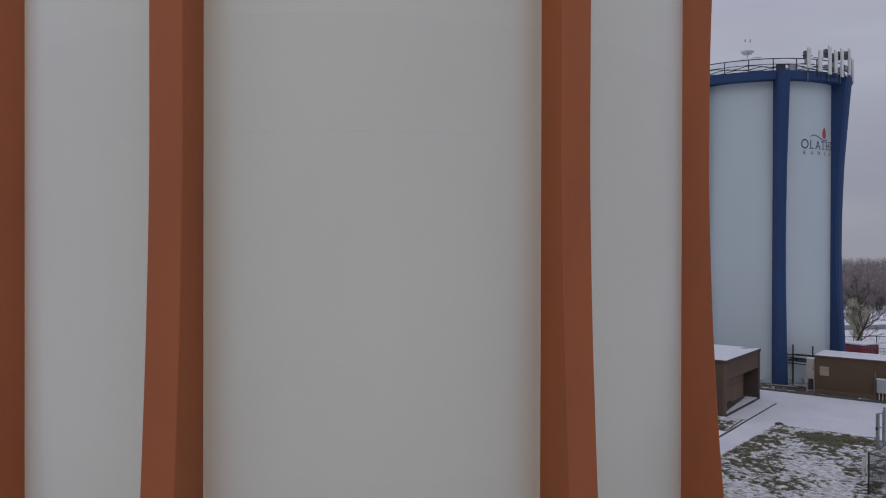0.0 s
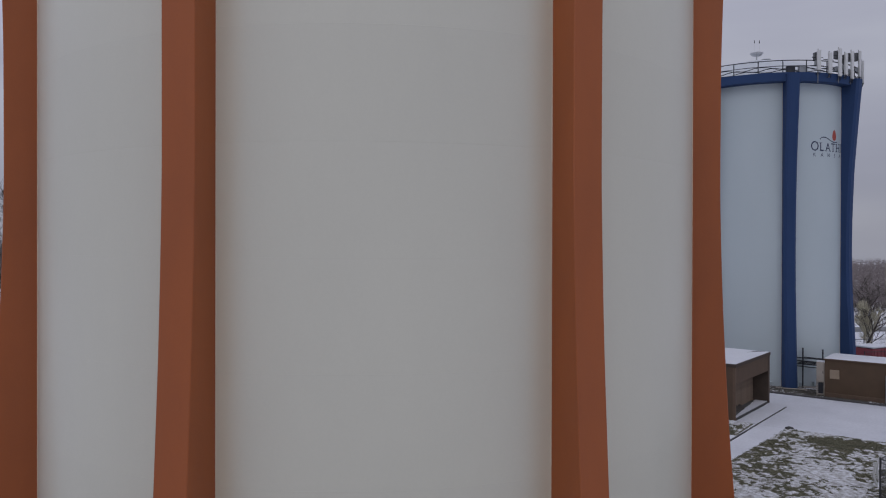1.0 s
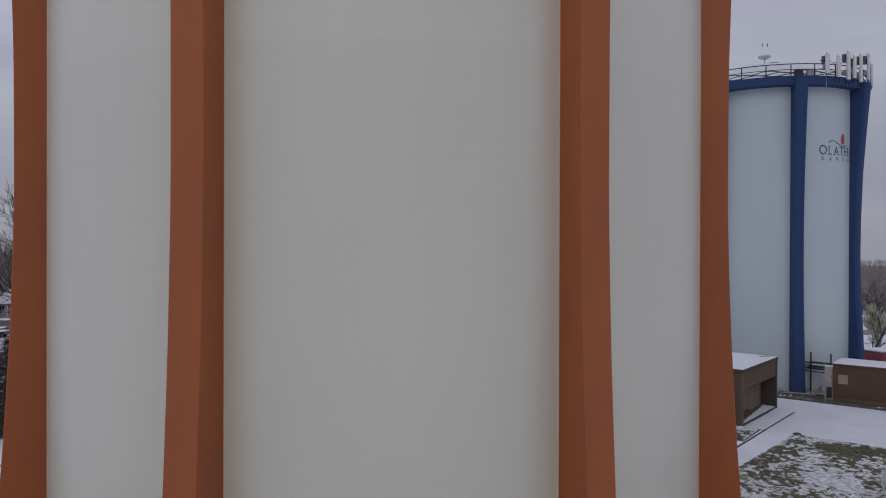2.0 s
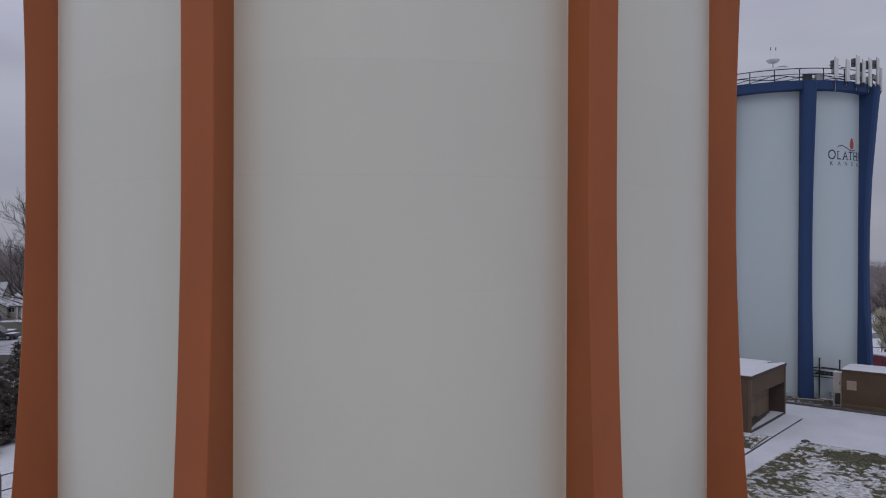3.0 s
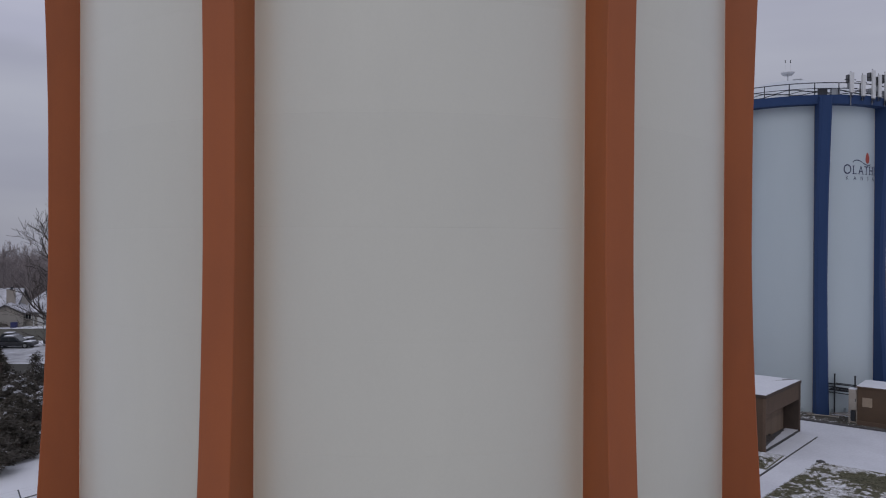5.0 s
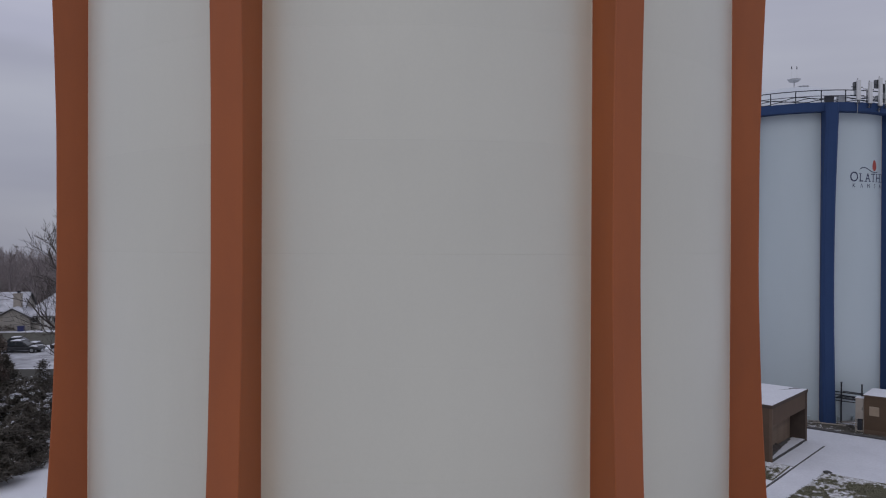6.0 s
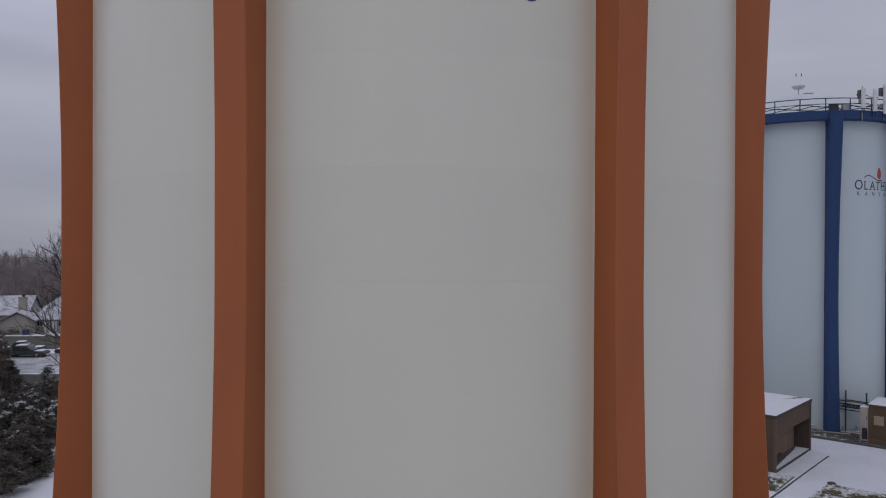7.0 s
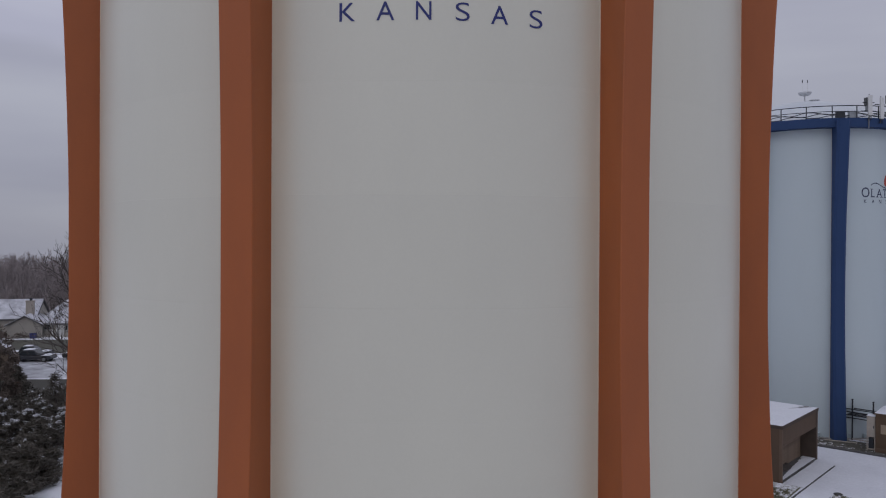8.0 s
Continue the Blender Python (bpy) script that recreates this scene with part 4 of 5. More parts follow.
# ------------------------------------------------------------------ trees
def branch_mesh(name, seed, height, trunk_r, mat, lean=(0, 0), splits=5, spread=0.75, levels=4, low=0.22, min_r=0.012, twig=1.0, reach=1.0, extra=()):
    rng = random.Random(seed)
    verts, faces = [], []

    def limb(p, d, length, r, level):
        segs = 4 if level < 2 else 3
        sides = 7 if level == 0 else (5 if level < 3 else 3)
        ring_prev = None
        pts = []
        end = max(min_r * 0.6, r * (0.42 if level else 0.3))
        for i in range(segs + 1):
            f = i / segs
            rr = r + (end - r) * f
            q = d.to_track_quat("Z", "Y")
            base = len(verts)
            for k in range(sides):
                a = 2 * math.pi * k / sides
                verts.append(p + q @ Vector((math.cos(a) * rr, math.sin(a) * rr, 0)))
            if ring_prev is not None:
                for k in range(sides):
                    k2 = (k + 1) % sides
                    faces.append((ring_prev + k, ring_prev + k2, base + k2, base + k))
            ring_prev = base
            pts.append((p.copy(), d.copy(), rr, f))
            step = length / segs
            p = p + d * step
            wob = 0.10 if level == 0 else 0.22
            d = (d + Vector((rng.uniform(-wob, wob), rng.uniform(-wob, wob), rng.uniform(-wob * 0.4, wob) + 0.05))).normalized()
        if level >= levels:
            return
        n = splits + (3 if level == 0 else 0)
        for i in range(n):
            f = low + (1 - low) * (i + rng.random()) / n if level == 0 else 0.2 + 0.8 * (i + rng.random()) / n
            k = min(segs - 1, int(f * segs))
            p0, d0, r0, f0 = pts[k]
            p1 = pts[k + 1][0]
            at = p0.lerp(p1, f * segs - k)
            side = d0.cross(Vector((rng.uniform(-1, 1), rng.uniform(-1, 1), rng.uniform(-1, 1)))).normalized()
            nd = (d0 * (1 - spread * 0.55) + side * spread + Vector((0, 0, 0.16))).normalized()
            ln = length * rng.uniform(0.42, 0.66) * (reach * (1.12 - 0.45 * f) if level == 0 else 1.0)
            limb(at, nd, ln * (twig if level >= 2 else 1), max(min_r, r0 * rng.uniform(0.45, 0.62)), level + 1)

    limb(Vector((0, 0, -0.1)), Vector((lean[0], lean[1], 1)).normalized(), height * 0.62, trunk_r, 0)
    for z, way, length, r in extra:
        limb(Vector((0, 0, z)), Vector(way).normalized(), length, r, 2)
    return raw(name, verts, faces, mat)


def bare_tree(x, y, height, trunk_r, seed, label, lean=(0, 0), mat=M_BARK, **k):
    t = thing("bare_tree", pose(x, y, fall(x, y)), label, "tree")
    me = branch_mesh("trunk_and_branches", seed, height, trunk_r, mat, lean, **k)
    ob = new("trunk", me)
    ob.parent = t
    return t


def leaf_cloud(centres, count, size, seed, flat=0.5, slim=0.3):
    """Many small three- and four-cornered sprays round a list of (centre, radius)."""
    rng = random.Random(seed)
    verts, faces = [], []
    for _ in range(count):
        c, r = rng.choice(centres)
        v = Vector((rng.gauss(0, 1), rng.gauss(0, 1), rng.gauss(0, 1))).normalized() * r * rng.uniform(0.35, 1.0) ** 0.6
        p = c + Vector((v.x, v.y, v.z * 0.8))
        u = Vector((rng.uniform(-1, 1), rng.uniform(-1, 1), rng.uniform(-flat, flat))).normalized()
        w = u.cross(Vector((rng.uniform(-1, 1), rng.uniform(-1, 1), rng.uniform(-1, 1)))).normalized()
        s = size * rng.uniform(0.6, 1.4)
        k = len(verts)
        verts += [p - w * s * slim * 0.6, p + u * s * 0.5 - w * s * slim, p + u * s, p + u * s * 0.5 + w * s * slim]
        faces.append((k, k + 1, k + 2, k + 3))
    return verts, faces


def conifer(x, y, height, width, seed, label, snow=0.12, sprays=17000):
    rng = random.Random(seed)
    t = thing("evergreen_tree", pose(x, y, 0), label, "tree", "evergreens by the fence")
    part("trunk", tube(bmesh.new(), (0, 0, -0.1), (0, 0, height * 0.9), 0.14, 0.03, sides=8), M_BARK, t)
    centres = []
    for i in range(70):
        f = rng.random() ** 0.8
        z = 0.25 + f * (height - 0.35)
        reach = width * 0.5 * (1 - f) ** 0.7 + 0.12
        a = rng.uniform(0, 6.283)
        rr = reach * rng.uniform(0.25, 1.0)
        centres.append((Vector((rr * math.cos(a), rr * math.sin(a), z)), 0.22 + 0.30 * (1 - f)))
    v, f = leaf_cloud(centres, sprays, 0.24, seed, flat=0.35, slim=0.11)
    crown = new("crown", raw("crown", v, f, M_NEEDLE))
    crown.parent = t
    lit = [(c + Vector((0, 0, r * 0.75)), r * 0.55) for c, r in centres if c.z > height * 0.3 and rng.random() < 0.12 + snow * 2.4]
    v, f = leaf_cloud(lit, int(12000 * snow), 0.11, seed + 50, flat=0.2, slim=0.16)
    sn = new("snow_clumps", raw("snow_clumps", v, f, M_SNOW))
    sn.parent = t
    sn["label"] = "clumps of snow caught on the boughs"
    return t


for x, y, h, w, sd, sn in ((-29.2, 44.9, 2.7, 4.0, 22, 0.03), (-31.4, 43.4, 2.8, 4.4, 23, 0.03), (-27.1, 40.6, 2.4, 3.4, 33, 0.02), (-34.4, 45.6, 3.0, 4.8, 24, 0.05), (-29.3, 48.4, 2.4, 4.6, 25, 0.42), (-32.0, 48.6, 2.5, 4.6, 26, 0.42), (-26.0, 47.4, 2.4, 4.2, 27, 0.36), (-35.6, 50.5, 2.9, 4.6, 28, 0.36), (-29.2, 41.0, 2.6, 4.0, 29, 0.02), (-31.6, 40.0, 2.6, 4.2, 32, 0.03), (-27.7, 42.6, 2.4, 3.2, 30, 0.03), (-33.2, 52.2, 2.4, 4.4, 34, 0.14), (-26.2, 37.9, 2.2, 2.8, 36, 0.01)):
    conifer(x, y, h, w, sd, "dark bushy evergreen dusted with snow beyond the fence", sn)
conifer(-42.3, 62.7, 3.1, 2.2, 37, "dark rounded evergreen shrub before the parking lot", 0.0, 12000)
conifer(-36.2, 58.7, 3.4, 1.5, 38, "thin young evergreen with ragged boughs before the parking lot", 0.05, 2200)

bare_tree(-23.7, 41.6, 18.2, 0.20, 128, "tall bare winter tree with fine spreading twigs", splits=5, spread=0.62, levels=4, low=0.42, min_r=0.012, twig=1.0, reach=0.62,
          extra=((6.9, (-1.0, 0.05, 0.74), 4.3, 0.075), (6.6, (-0.6, 0.1, 1.0), 3.6, 0.06), (5.2, (-0.8, -0.2, 0.8), 2.6, 0.05)))
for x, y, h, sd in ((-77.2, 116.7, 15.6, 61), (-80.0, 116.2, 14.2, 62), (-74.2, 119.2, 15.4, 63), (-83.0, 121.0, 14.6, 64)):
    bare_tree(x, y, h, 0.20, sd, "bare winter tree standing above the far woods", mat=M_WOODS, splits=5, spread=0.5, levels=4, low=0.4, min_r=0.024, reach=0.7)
bare_tree(42.7, 75.0, 5.6, 0.09, 43, "small round willow with fanned yellow twigs", mat=M_WILLOW, splits=10, spread=0.45, levels=3, low=0.02, min_r=0.018)
bare_tree(38.95, 70.4, 7.4, 0.16, 35, "bare spreading winter tree behind the tank yard", lean=(0.55, 0.0), splits=4, spread=0.72, levels=4, low=0.25, min_r=0.012, twig=1.1)
bare_tree(47.0, 84.0, 8.0, 0.16, 37, "bare winter tree on the snowy field", splits=5, spread=0.8, levels=4, low=0.2)


def leafy(name, x, y, height, width, mat, seed, label, count, trunk=0.12, size=0.4):
    rng = random.Random(seed)
    t = thing(name, pose(x, y, 0), label, "tree")
    part("trunk", tube(bmesh.new(), (0, 0, -0.1), (0, 0, height * 0.85), trunk, trunk * 0.3, sides=8), M_BARK, t)
    cs = []
    for i in range(60):
        f = rng.random()
        a = rng.uniform(0, 6.283)
        rr = width * 0.5 * math.sqrt(rng.random()) * (1 - 0.5 * abs(f - 0.4))
        cs.append((Vector((rr * math.cos(a), rr * math.sin(a), height * (0.06 + 0.90 * f))), 0.4))
    v, f = leaf_cloud(cs, count, size, seed, flat=1.0)
    ob = new("crown", raw("crown", v, f, mat))
    ob.parent = t


leafy("oak_tree", -38.9, 55.6, 6.7, 2.8, M_RUSSET, 41, "small upright oak holding dead brown leaves", 17000, size=0.13)


# ------------------------------------------------------------------ far woods
def build_woods():
    rng = random.Random(77)
    verts, faces = [], []

    def stick(p, q, r):
        """A thin tapering blade, turned at random about its length."""
        k = len(verts)
        s = (q - p).cross(Vector((rng.uniform(-1, 1), rng.uniform(-1, 1), rng.uniform(-0.4, 0.4)))).normalized() * r
        verts.extend((p + s, p - s, q))
        faces.append((k, k + 1, k + 2))

    for _ in range(5200):
        side = rng.choice((-1, 1))
        az = radians(side * (rng.uniform(25.5, 38) if rng.random() < 0.86 else rng.uniform(0, 62)))
        dist = (152 if side < 0 else 138) + 240 * rng.random() ** 1.5
        x, y = dist * math.sin(az), dist * math.cos(az)
        z0 = fall(x, y)
        patch = noise.noise(Vector((x * 0.012, y * 0.012, 2.0)))
        h = (9.2 + 2.0 * patch + rng.uniform(-2.2, 1.4)) * (0.94 if x < 0 else 0.60) * (0.82 + 0.24 * min(1, (dist - 130) / 150))
        base = Vector((x, y, z0))
        top = base + Vector((rng.uniform(-0.6, 0.6), rng.uniform(-0.6, 0.6), h * 0.92))
        stick(base, top, rng.uniform(0.06, 0.12))
        for i in range(22):
            f = rng.uniform(0.05, 0.95)
            a = rng.uniform(0, 6.283)
            ln = h * rng.uniform(0.14, 0.32) * (1.15 - 0.6 * f)
            p = base.lerp(top, f)
            q = p + Vector((math.cos(a) * ln * 0.75, math.sin(a) * ln * 0.75, ln * rng.uniform(0.4, 1.0)))
            stick(p, q, rng.uniform(0.03, 0.05))
            for _t in range(3):
                m = p.lerp(q, rng.uniform(0.25, 0.95))
                a += rng.uniform(-1.4, 1.4)
                stick(m, m + Vector((math.cos(a) * ln * 0.4, math.sin(a) * ln * 0.4, ln * rng.uniform(0.15, 0.5))), 0.03)
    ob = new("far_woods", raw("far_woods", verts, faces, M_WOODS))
    tagged(ob, "far belt of bare brown winter woods", "woods", kind="stuff")


build_woods()


# ------------------------------------------------------------------ houses
def gable_block(t, m, length, width, eave, ridge, wall, windows=2):
    """Walls, gables and snowy roof of one wing, ridge along its x axis, at the pose m in the house."""
    hl, hw = length / 2, width / 2

    def put(name, bm, mat, parent, label=""):
        ob = part(name, bm, mat, parent, label)
        if parent is t:
            ob.matrix_local = m
        return ob

    for s in (-1, 1):
        put("wall", boxed(-hl, hl, s * hw - 0.1, s * hw + 0.1, -0.2, eave), wall, t)
        bm = bmesh.new()
        pts = [(-hw + 0.1, -0.2), (hw - 0.1, -0.2), (hw - 0.1, eave), (0, ridge - 0.08), (-hw + 0.1, eave)]
        for xx in (s * hl - 0.1, s * hl + 0.1):
            bm.faces.new([bm.verts.new((xx, a, b)) for a, b in pts])
        bm.verts.ensure_lookup_table()
        for i in range(5):
            bm.faces.new((bm.verts[i], bm.verts[(i + 1) % 5], bm.verts[5 + (i + 1) % 5], bm.verts[5 + i]))
        bmesh.ops.recalc_face_normals(bm, faces=bm.faces)
        put("gable_wall", bm, wall, t)
        for name, lift, mat, over in (("roof", 0.0, M_SHINGLE, 0.42), ("roof_snow", 0.16, M_ROOFSNOW, 0.34)):
            bm = bmesh.new()
            e = hw + over
            z_e = ridge - (ridge - eave) / hw * e
            thick = 0.15 if name == "roof" else 0.07
            vs = []
            for xx in (-hl - over, hl + over):
                for yy, zz in ((0, ridge), (s * e, z_e)):
                    for dz in (0, thick):
                        vs.append(bm.verts.new((xx, yy, zz + lift + dz)))
            for f in ((0, 1, 3, 2), (4, 6, 7, 5), (0, 4, 5, 1), (2, 3, 7, 6), (1, 5, 7, 3), (0, 2, 6, 4)):
                bm.faces.new([vs[i] for i in f])
            bmesh.ops.recalc_face_normals(bm, faces=bm.faces)
            put(name, bm, mat, t, "snow lying on the roof" if lift else "")
        for k in range(windows):
            wx = -hl + length * (k + 0.5) / windows
            y0, y1, y2 = s * (hw + 0.1), s * (hw + 0.15), s * (hw + 0.16)
            top = eave - 0.35
            w = put("window", boxed(wx - 0.62, wx + 0.62, min(y0, y1), max(y0, y1), 0.8, top), M_WHITEDOOR, t, "white-framed window")
            for u in (-0.52, 0.03):
                part("pane", boxed(wx + u, wx + u + 0.49, min(y1, y2), max(y1, y2), 0.9, top - 0.1), M_GLASS, w)


def build_house_with_chimney():
    t = thing("house", pose(-77.5, 110.5, fall(-77.5, 110.5), 0, 0, 20), "beige single-storey house with snowy roof and broad chimney", "house")
    gable_block(t, pose(-1.8, 0, 0), 16.5, 9.0, 2.6, 5.05, M_BEIGE, 3)
    gable_block(t, pose(6.0, -5.0, 0, 0, 0, 90), 6.4, 4.4, 2.0, 3.2, M_BEIGE, 1)
    c = part("chimney", boxed(5.35, 6.45, -4.9, -4.2, -0.2, 5.2, bevel=0.02), M_BRICKISH, t, "broad tan masonry chimney")
    part("chimney_cap", boxed(5.28, 6.52, -4.97, -4.13, 5.2, 5.32), M_BRICKISH, c)
    part("flue", tube(bmesh.new(), (6.0, -4.55, 5.3), (6.0, -4.55, 5.7), 0.2), M_DARKSTEEL, c)


def hip_block(t, x0, x1, y0, y1, eave, ridge, inset, wall):
    """Four walls under a snowy hipped roof, ridge along x."""
    for a, b, c, d in ((x0, x1, y0, y0 + 0.2), (x0, x1, y1 - 0.2, y1), (x0, x0 + 0.2, y0 + 0.2, y1 - 0.2), (x1 - 0.2, x1, y0 + 0.2, y1 - 0.2)):
        part("wall", boxed(a, b, c, d, -0.3, eave), wall, t)
    for name, lift, mat, over, thick in (("roof", 0.0, M_SHINGLE, 0.42, 0.14), ("roof_snow", 0.144, M_ROOFSNOW, 0.36, 0.08)):
        bm = bmesh.new()
        ym = (y0 + y1) / 2
        k = (ridge - eave) / ((y1 - y0) / 2)
        e = eave - k * over
        rings = []
        for dz in (lift, lift + thick):
            rings.append([bm.verts.new(p) for p in ((x0 - over, y0 - over, e + dz), (x1 + over, y0 - over, e + dz), (x1 + over, y1 + over, e + dz), (x0 - over, y1 + over, e + dz), (x0 + inset, ym, ridge + dz), (x1 - inset, ym, ridge + dz))])
        for r in rings:
            for f in ((0, 1, 5, 4), (2, 3, 4, 5), (1, 2, 5), (3, 0, 4)):
                bm.faces.new([r[q] for q in f])
        for q in range(4):
            bm.faces.new((rings[0][q], rings[0][(q + 1) % 4], rings[1][(q + 1) % 4], rings[1][q]))
        bmesh.ops.recalc_face_normals(bm, faces=bm.faces)
        part(name, bm, mat, t, "snow lying on the roof" if lift else "")


def build_house_with_porch():
    t = thing("house", pose(-65.0, 106.6, 0), "beige single-storey house with a snowy hipped porch roof", "house")
    hip_block(t, -2.75, 4.0, 0.15, 3.6, 2.25, 3.75, 1.1, M_BEIGE)
    hip_block(t, -3.4, 6.0, 3.62, 8.4, 3.3, 5.4, 2.0, M_BEIGE)
    part("door", boxed(-0.35, 0.6, 0.08, 0.14, 0.0, 2.0), M_WHITEDOOR, t, "white panelled door")
    for x in (-1.75, 1.5):
        w = part("window", boxed(x - 0.5, x + 0.5, 0.08, 0.145, 1.0, 1.9), M_WHITEDOOR, t, "white-framed window")
        for u in (-0.40, 0.05):
            part("pane", boxed(x + u, x + u + 0.35, 0.06, 0.079, 1.1, 1.8), M_GLASS, w)
    for x in (-2.6, -0.8, 0.9, 2.6):
        part("porch_post", boxed(x - 0.07, x + 0.07, -0.2, -0.06, 0.0, 2.05), M_WHITEDOOR, t)


def build_garage():
    t = thing("garage", pose(-55.3, 73.6, 0, 0, 0, 127), "tan gabled garage with snow along its roof edges", "garage")
    gable_block(t, Matrix(), 9.0, 8.4, 2.5, 5.1, M_TANWALL, 1)


build_house_with_chimney()
build_house_with_porch()
build_garage()


# ------------------------------------------------------------------ vehicles
def vehicle(name, x, y, turn, length, width, height, paint, label, tall=False, snowy=True):
    t = thing(name, pose(x, y, 0, 0, 0, turn), label, "car")
    hl, hw = length / 2, width / 2
    belt = height * 0.56
    sill = 0.32
    prof = [(-hl, sill), (-hl, belt * 0.92), (-hl + 0.15, belt), (hl - 1.15, belt * 0.98), (hl - 0.12, belt * 0.86), (hl, belt * 0.7), (hl, sill)]
    cab = [(-hl + (0.12 if tall else 0.8), belt), (-hl + (0.35 if tall else 1.25), height), (hl - 2.15, height), (hl - 1.3, belt)]

    def solid(points, half, inset=0.0):
        bm = bmesh.new()
        a = [bm.verts.new((px, -half + (inset if pz > belt + 0.05 else 0), pz)) for px, pz in points]
        b = [bm.verts.new((px, half - (inset if pz > belt + 0.05 else 0), pz)) for px, pz in points]
        bm.faces.new(a)
        bm.faces.new(list(reversed(b)))
        n = len(points)
        for i in range(n):
            bm.faces.new((a[i], b[i], b[(i + 1) % n], a[(i + 1) % n]))
        bmesh.ops.recalc_face_normals(bm, faces=bm.faces)
        bmesh.ops.bevel(bm, geom=list(bm.edges), offset=0.09, segments=3, affect="EDGES")
        return bm

    part("body", solid(prof, hw), paint, t)
    cabin = part("cabin", solid(cab, hw - 0.06, 0.16), paint, t)
    (x0, _), (x1, _), (x2, _), (x3, _) = cab
    for s in (-1, 1):
        for u0, u1 in ((0.06, 0.48), (0.53, 0.94)):
            bm = bmesh.new()
            vs = []
            for u, v in ((u0, 0.12), (u1, 0.12), (u1, 0.86), (u0, 0.86)):
                lo, hi = x0 + (x3 - x0) * u, x1 + (x2 - x1) * u
                vs.append(bm.verts.new((lo + (hi - lo) * v, s * (hw - 0.05 - 0.16 * v), belt + (height - belt) * v)))
            bm.faces.new(vs)
            part("side_window", bm, M_GLASS, cabin)
    for u, v, nm in ((x3 + 0.03, x2 + 0.03, "windscreen"), (x0 - 0.03, x1 - 0.03, "rear_window")):
        bm = bmesh.new()
        bm.faces.new([bm.verts.new(p) for p in ((u + (v - u) * 0.15, -hw + 0.2, belt + (height - belt) * 0.15), (u + (v - u) * 0.15, hw - 0.2, belt + (height - belt) * 0.15), (u + (v - u) * 0.88, hw - 0.32, belt + (height - belt) * 0.88), (u + (v - u) * 0.88, -hw + 0.32, belt + (height - belt) * 0.88))])
        part(nm, bm, M_GLASS, cabin)
    for wx in (-hl + 0.85, hl - 0.85):
        for s in (-1, 1):
            w = part("wheel", tube(bmesh.new(), (wx, s * (hw - 0.22), 0.34), (wx, s * (hw + 0.01), 0.34), 0.34, sides=20), M_TYRE, t)
            part("rim", tube(bmesh.new(), (wx, s * (hw + 0.01), 0.34), (wx, s * (hw + 0.025), 0.34), 0.20, sides=14), M_STEEL, w)
    for s in (-1, 1):
        part("tail_light", boxed(-hl - 0.02, -hl + 0.06, s * (hw - 0.2) - 0.1, s * (hw - 0.2) + 0.1, belt * 0.75, belt * 0.95), M_LAMPRED, t)
    if not snowy:
        return t
    part("roof_snow", boxed(x1 + 0.1, x2 - 0.1, -hw + 0.3, hw - 0.3, height + 0.002, height + 0.07, bevel=0.03), M_SNOW, t, "snow lying on the roof")
    part("bonnet_snow", boxed(hl - 1.2, hl - 0.25, -hw + 0.15, hw - 0.15, belt * 0.93, belt * 0.99 + 0.03, bevel=0.03), M_SNOW, t, "snow lying on the bonnet")
    if not tall:
        part("boot_snow", boxed(-hl + 0.12, x0 + 0.05, -hw + 0.18, hw - 0.18, belt * 0.95, belt * 1.0 + 0.035, bevel=0.03), M_SNOW, t, "snow lying on the boot")
    return t


vehicle("car", -54.5, 84.4, 8, 4.7, 1.9, 1.4, M_CARGREY, "dark saloon car topped with snow on a parking lot")
vehicle("car", -56.6, 87.4, 14, 4.5, 1.85, 1.4, M_CARBLACK, "black saloon car topped with snow on a parking lot")
vehicle("car", -49.6, 86.6, 12, 4.5, 1.85, 1.4, M_CARBLACK, "black saloon car topped with snow on a parking lot")


def build_skip():
    t = thing("waste_container", pose(37.95, 66.7, 0, 0, 0, 28), "dull red steel waste container topped with snow", "container")
    part("body", boxed(-1.25, 1.25, -0.9, 0.9, 0.15, 1.50, bevel=0.12), M_REDPAINT, t)
    for x in (-1.0, -0.5, 0.0, 0.5, 1.0):
        part("rib", boxed(x - 0.04, x + 0.04, -0.95, -0.902, 0.2, 1.38), M_REDPAINT, t)
    lid = part("lid", boxed(-1.2, 1.12, -0.93, 0.93, 1.502, 1.54), M_DARKSTEEL, t, "dark lid")
    part("lid_snow", boxed(-1.18, 1.08, -0.91, 0.91, 1.542, 1.68, bevel=0.05), M_SNOW, lid, "thick snow on the lid")
    for x in (-0.9, 0.9):
        for y in (-0.75, 0.75):
            part("skid", boxed(x - 0.08, x + 0.08, y - 0.1, y + 0.1, 0.0, 0.15), M_DARKSTEEL, t)


build_skip()


# ------------------------------------------------------------------ hedge, bins and yard things by the houses
def hedge(x0, y0, x1, y1, high, wide, seed, label, count, snow, mat=M_NEEDLE, size=0.4):
    rng = random.Random(seed)
    t = thing("hedge", pose(x0, y0, 0), label, "hedge", kind="stuff")
    d = Vector((x1 - x0, y1 - y0, 0))
    cs = []
    for i in range(190):
        f = rng.random()
        cs.append((d * f + Vector((rng.uniform(-wide, wide) / 2, rng.uniform(-wide, wide) / 2, rng.uniform(0.1, high - 0.3))), 0.5))
    v, f = leaf_cloud(cs, count, size, seed)
    ob = new("foliage", raw("foliage", v, f, mat))
    ob.parent = t
    v, f = leaf_cloud([(c + Vector((0, 0, 0.3)), 0.4) for c, r in cs if c.z > high * 0.5], snow, 0.2, seed + 1, flat=0.1)
    ob = new("snow_clumps", raw("snow_clumps", v, f, M_SNOW))
    ob.parent = t


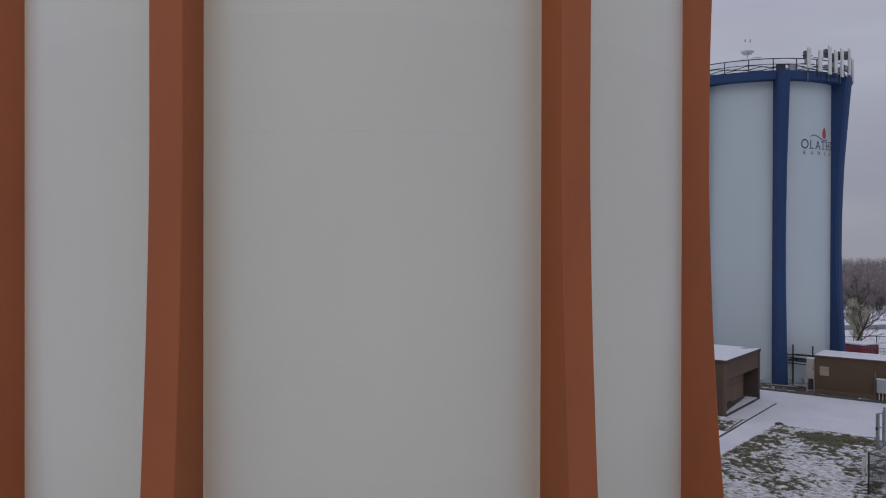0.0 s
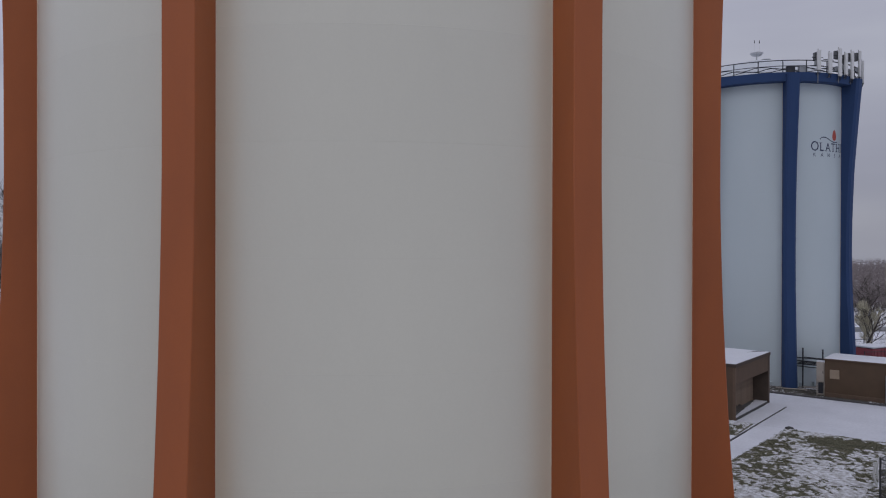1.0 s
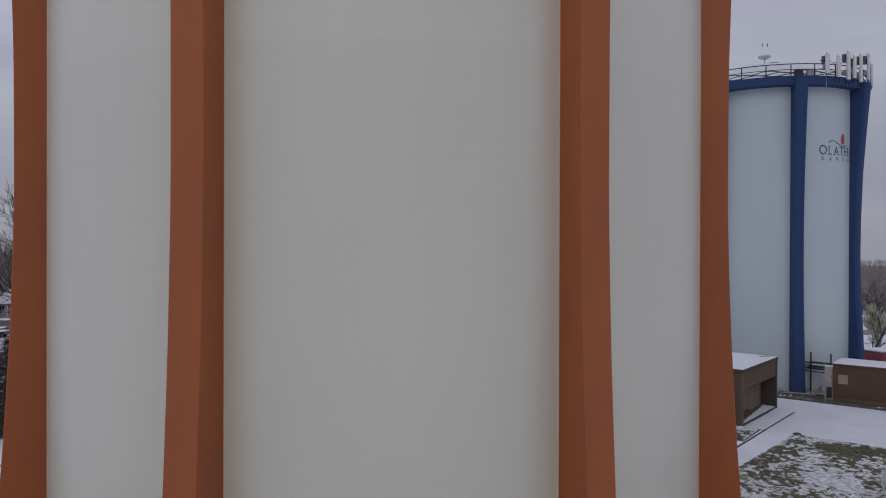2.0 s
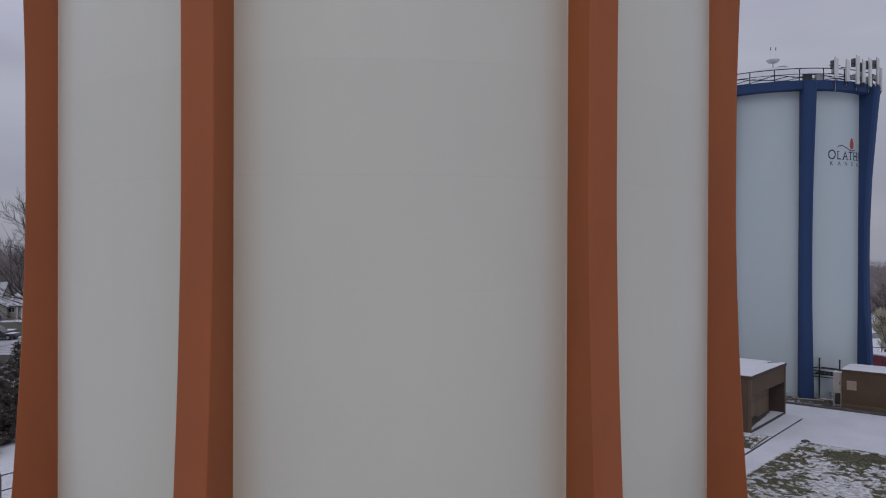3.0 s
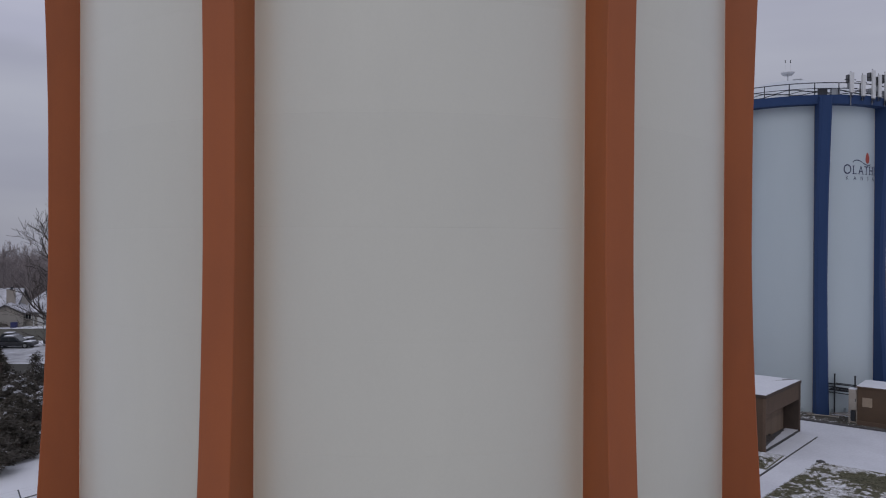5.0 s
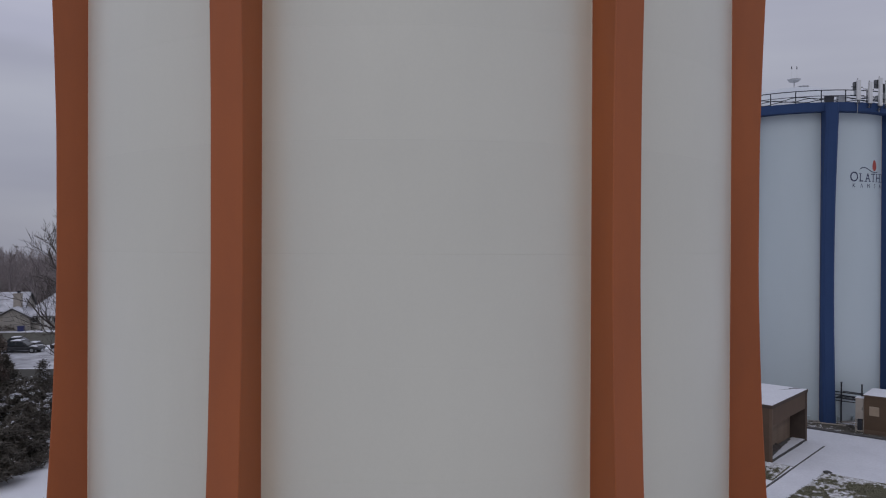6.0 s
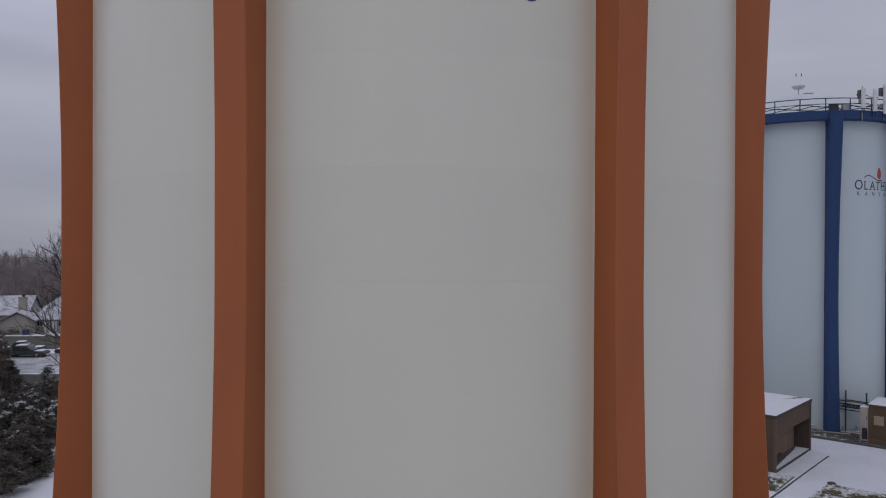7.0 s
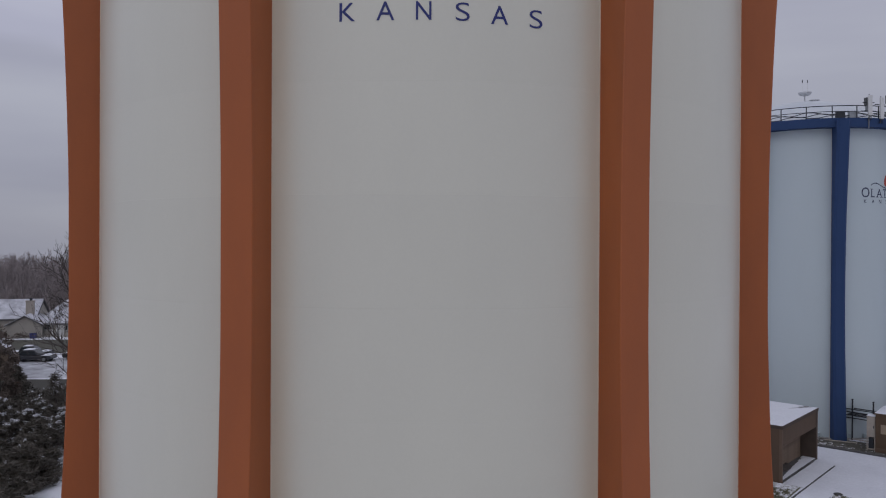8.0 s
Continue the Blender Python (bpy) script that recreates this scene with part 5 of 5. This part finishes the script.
hedge(-47.0, 51.5, -27.0, 55.0, 1.5, 3.0, 52, "dark scrubby hedge behind the evergreens", 16000, 200, size=0.26)
hedge(-46.5, 59.5, -31.5, 66.0, 0.75, 9.0, 57, "low dark brush on rough turf", 22000, 260, size=0.24)
hedge(-73.4, 97.2, -70.2, 99.4, 3.3, 2.4, 54, "bare brown scrub beside the house", 5200, 20, mat=M_RUSSET, size=0.3)
hedge(-78.0, 104.2, -69.0, 105.2, 0.95, 1.2, 56, "low brown bushes along the house wall", 3000, 40, mat=M_RUSSET, size=0.3)


def bin_box(x, y, turn):
    t = thing("waste_bin", pose(x, y, 0, 0, 0, turn), "blue plastic waste bin by the house", "bin")
    bm = boxed(-0.38, 0.38, -0.32, 0.32, 0.0, 0.72, bevel=0.04)
    part("body", bm, M_BIN, t)
    part("lid", boxed(-0.42, 0.42, -0.36, 0.36, 0.72, 0.79, bevel=0.02), M_BIN, t)


bin_box(-67.6, 104.6, 10)


def flat_patch(name, corners, mat, label, category, lift=0.02, cuts=10):
    """A thin sheet that lies on the ground between four corners (x, y)."""
    a, b, c, d = (Vector((*p, 0)) for p in corners)
    verts, faces = [], []
    for i in range(cuts + 1):
        for j in range(cuts + 1):
            u, v = i / cuts, j / cuts
            p = a.lerp(b, u).lerp(d.lerp(c, u), v)
            wob = noise.noise(p * 0.6) * 0.9
            if i in (0, cuts) or j in (0, cuts):
                p.x += wob
                p.y += wob * 0.7
            verts.append((p.x, p.y, fall(p.x, p.y) + lift))
    for i in range(cuts):
        for j in range(cuts):
            k = i * (cuts + 1) + j
            faces.append((k, k + cuts + 1, k + cuts + 2, k + 1))
    tagged(new(name, raw(name, verts, faces, mat)), label, category, kind="structure")


flat_patch("parking_lot", ((-50.5, 73.0), (-34.0, 76.0), (-40.0, 90.0), (-58.5, 86.0)), M_SLUSH, "snow-covered parking lot", "parking lot", 0.03)
flat_patch("verge", ((-50.0, 55.0), (-29.0, 58.0), (-33.5, 74.5), (-51.0, 72.5)), M_VERGE, "dark olive winter turf before the parking lot", "verge", 0.034)
flat_patch("far_lawn", ((-68.0, 88.5), (-43.0, 92.5), (-50.0, 105.2), (-78.0, 101.3)), M_DARKTURF, "dark winter lawn before the houses", "lawn", 0.03)
flat_patch("far_road", ((44.0, 90.0), (80.0, 97.0), (80.0, 102.0), (44.0, 95.0)), M_ROADGREY, "wet grey road across the snowy field", "road", 0.03)


def build_bent_pole(x, y, high, bow):
    """A pale plastic pole that has slumped into a bow against the fence."""
    bm = bmesh.new()
    pts = [Vector((-bow * math.sin(math.pi * f), 0.1 * f, high * f)) for f in [i / 14 for i in range(15)]]
    for p, q in zip(pts, pts[1:]):
        tube(bm, p, q, 0.05, sides=8)
    single("bent_pole", bm, M_ANTENNA, pose(x, y, 0), "pale bowed plastic pole beside the fence", "pole", "bowed poles by the fence")


build_bent_pole(18.98, 32.6, 1.30, 0.18)
build_bent_pole(18.74, 32.5, 1.05, 0.12)
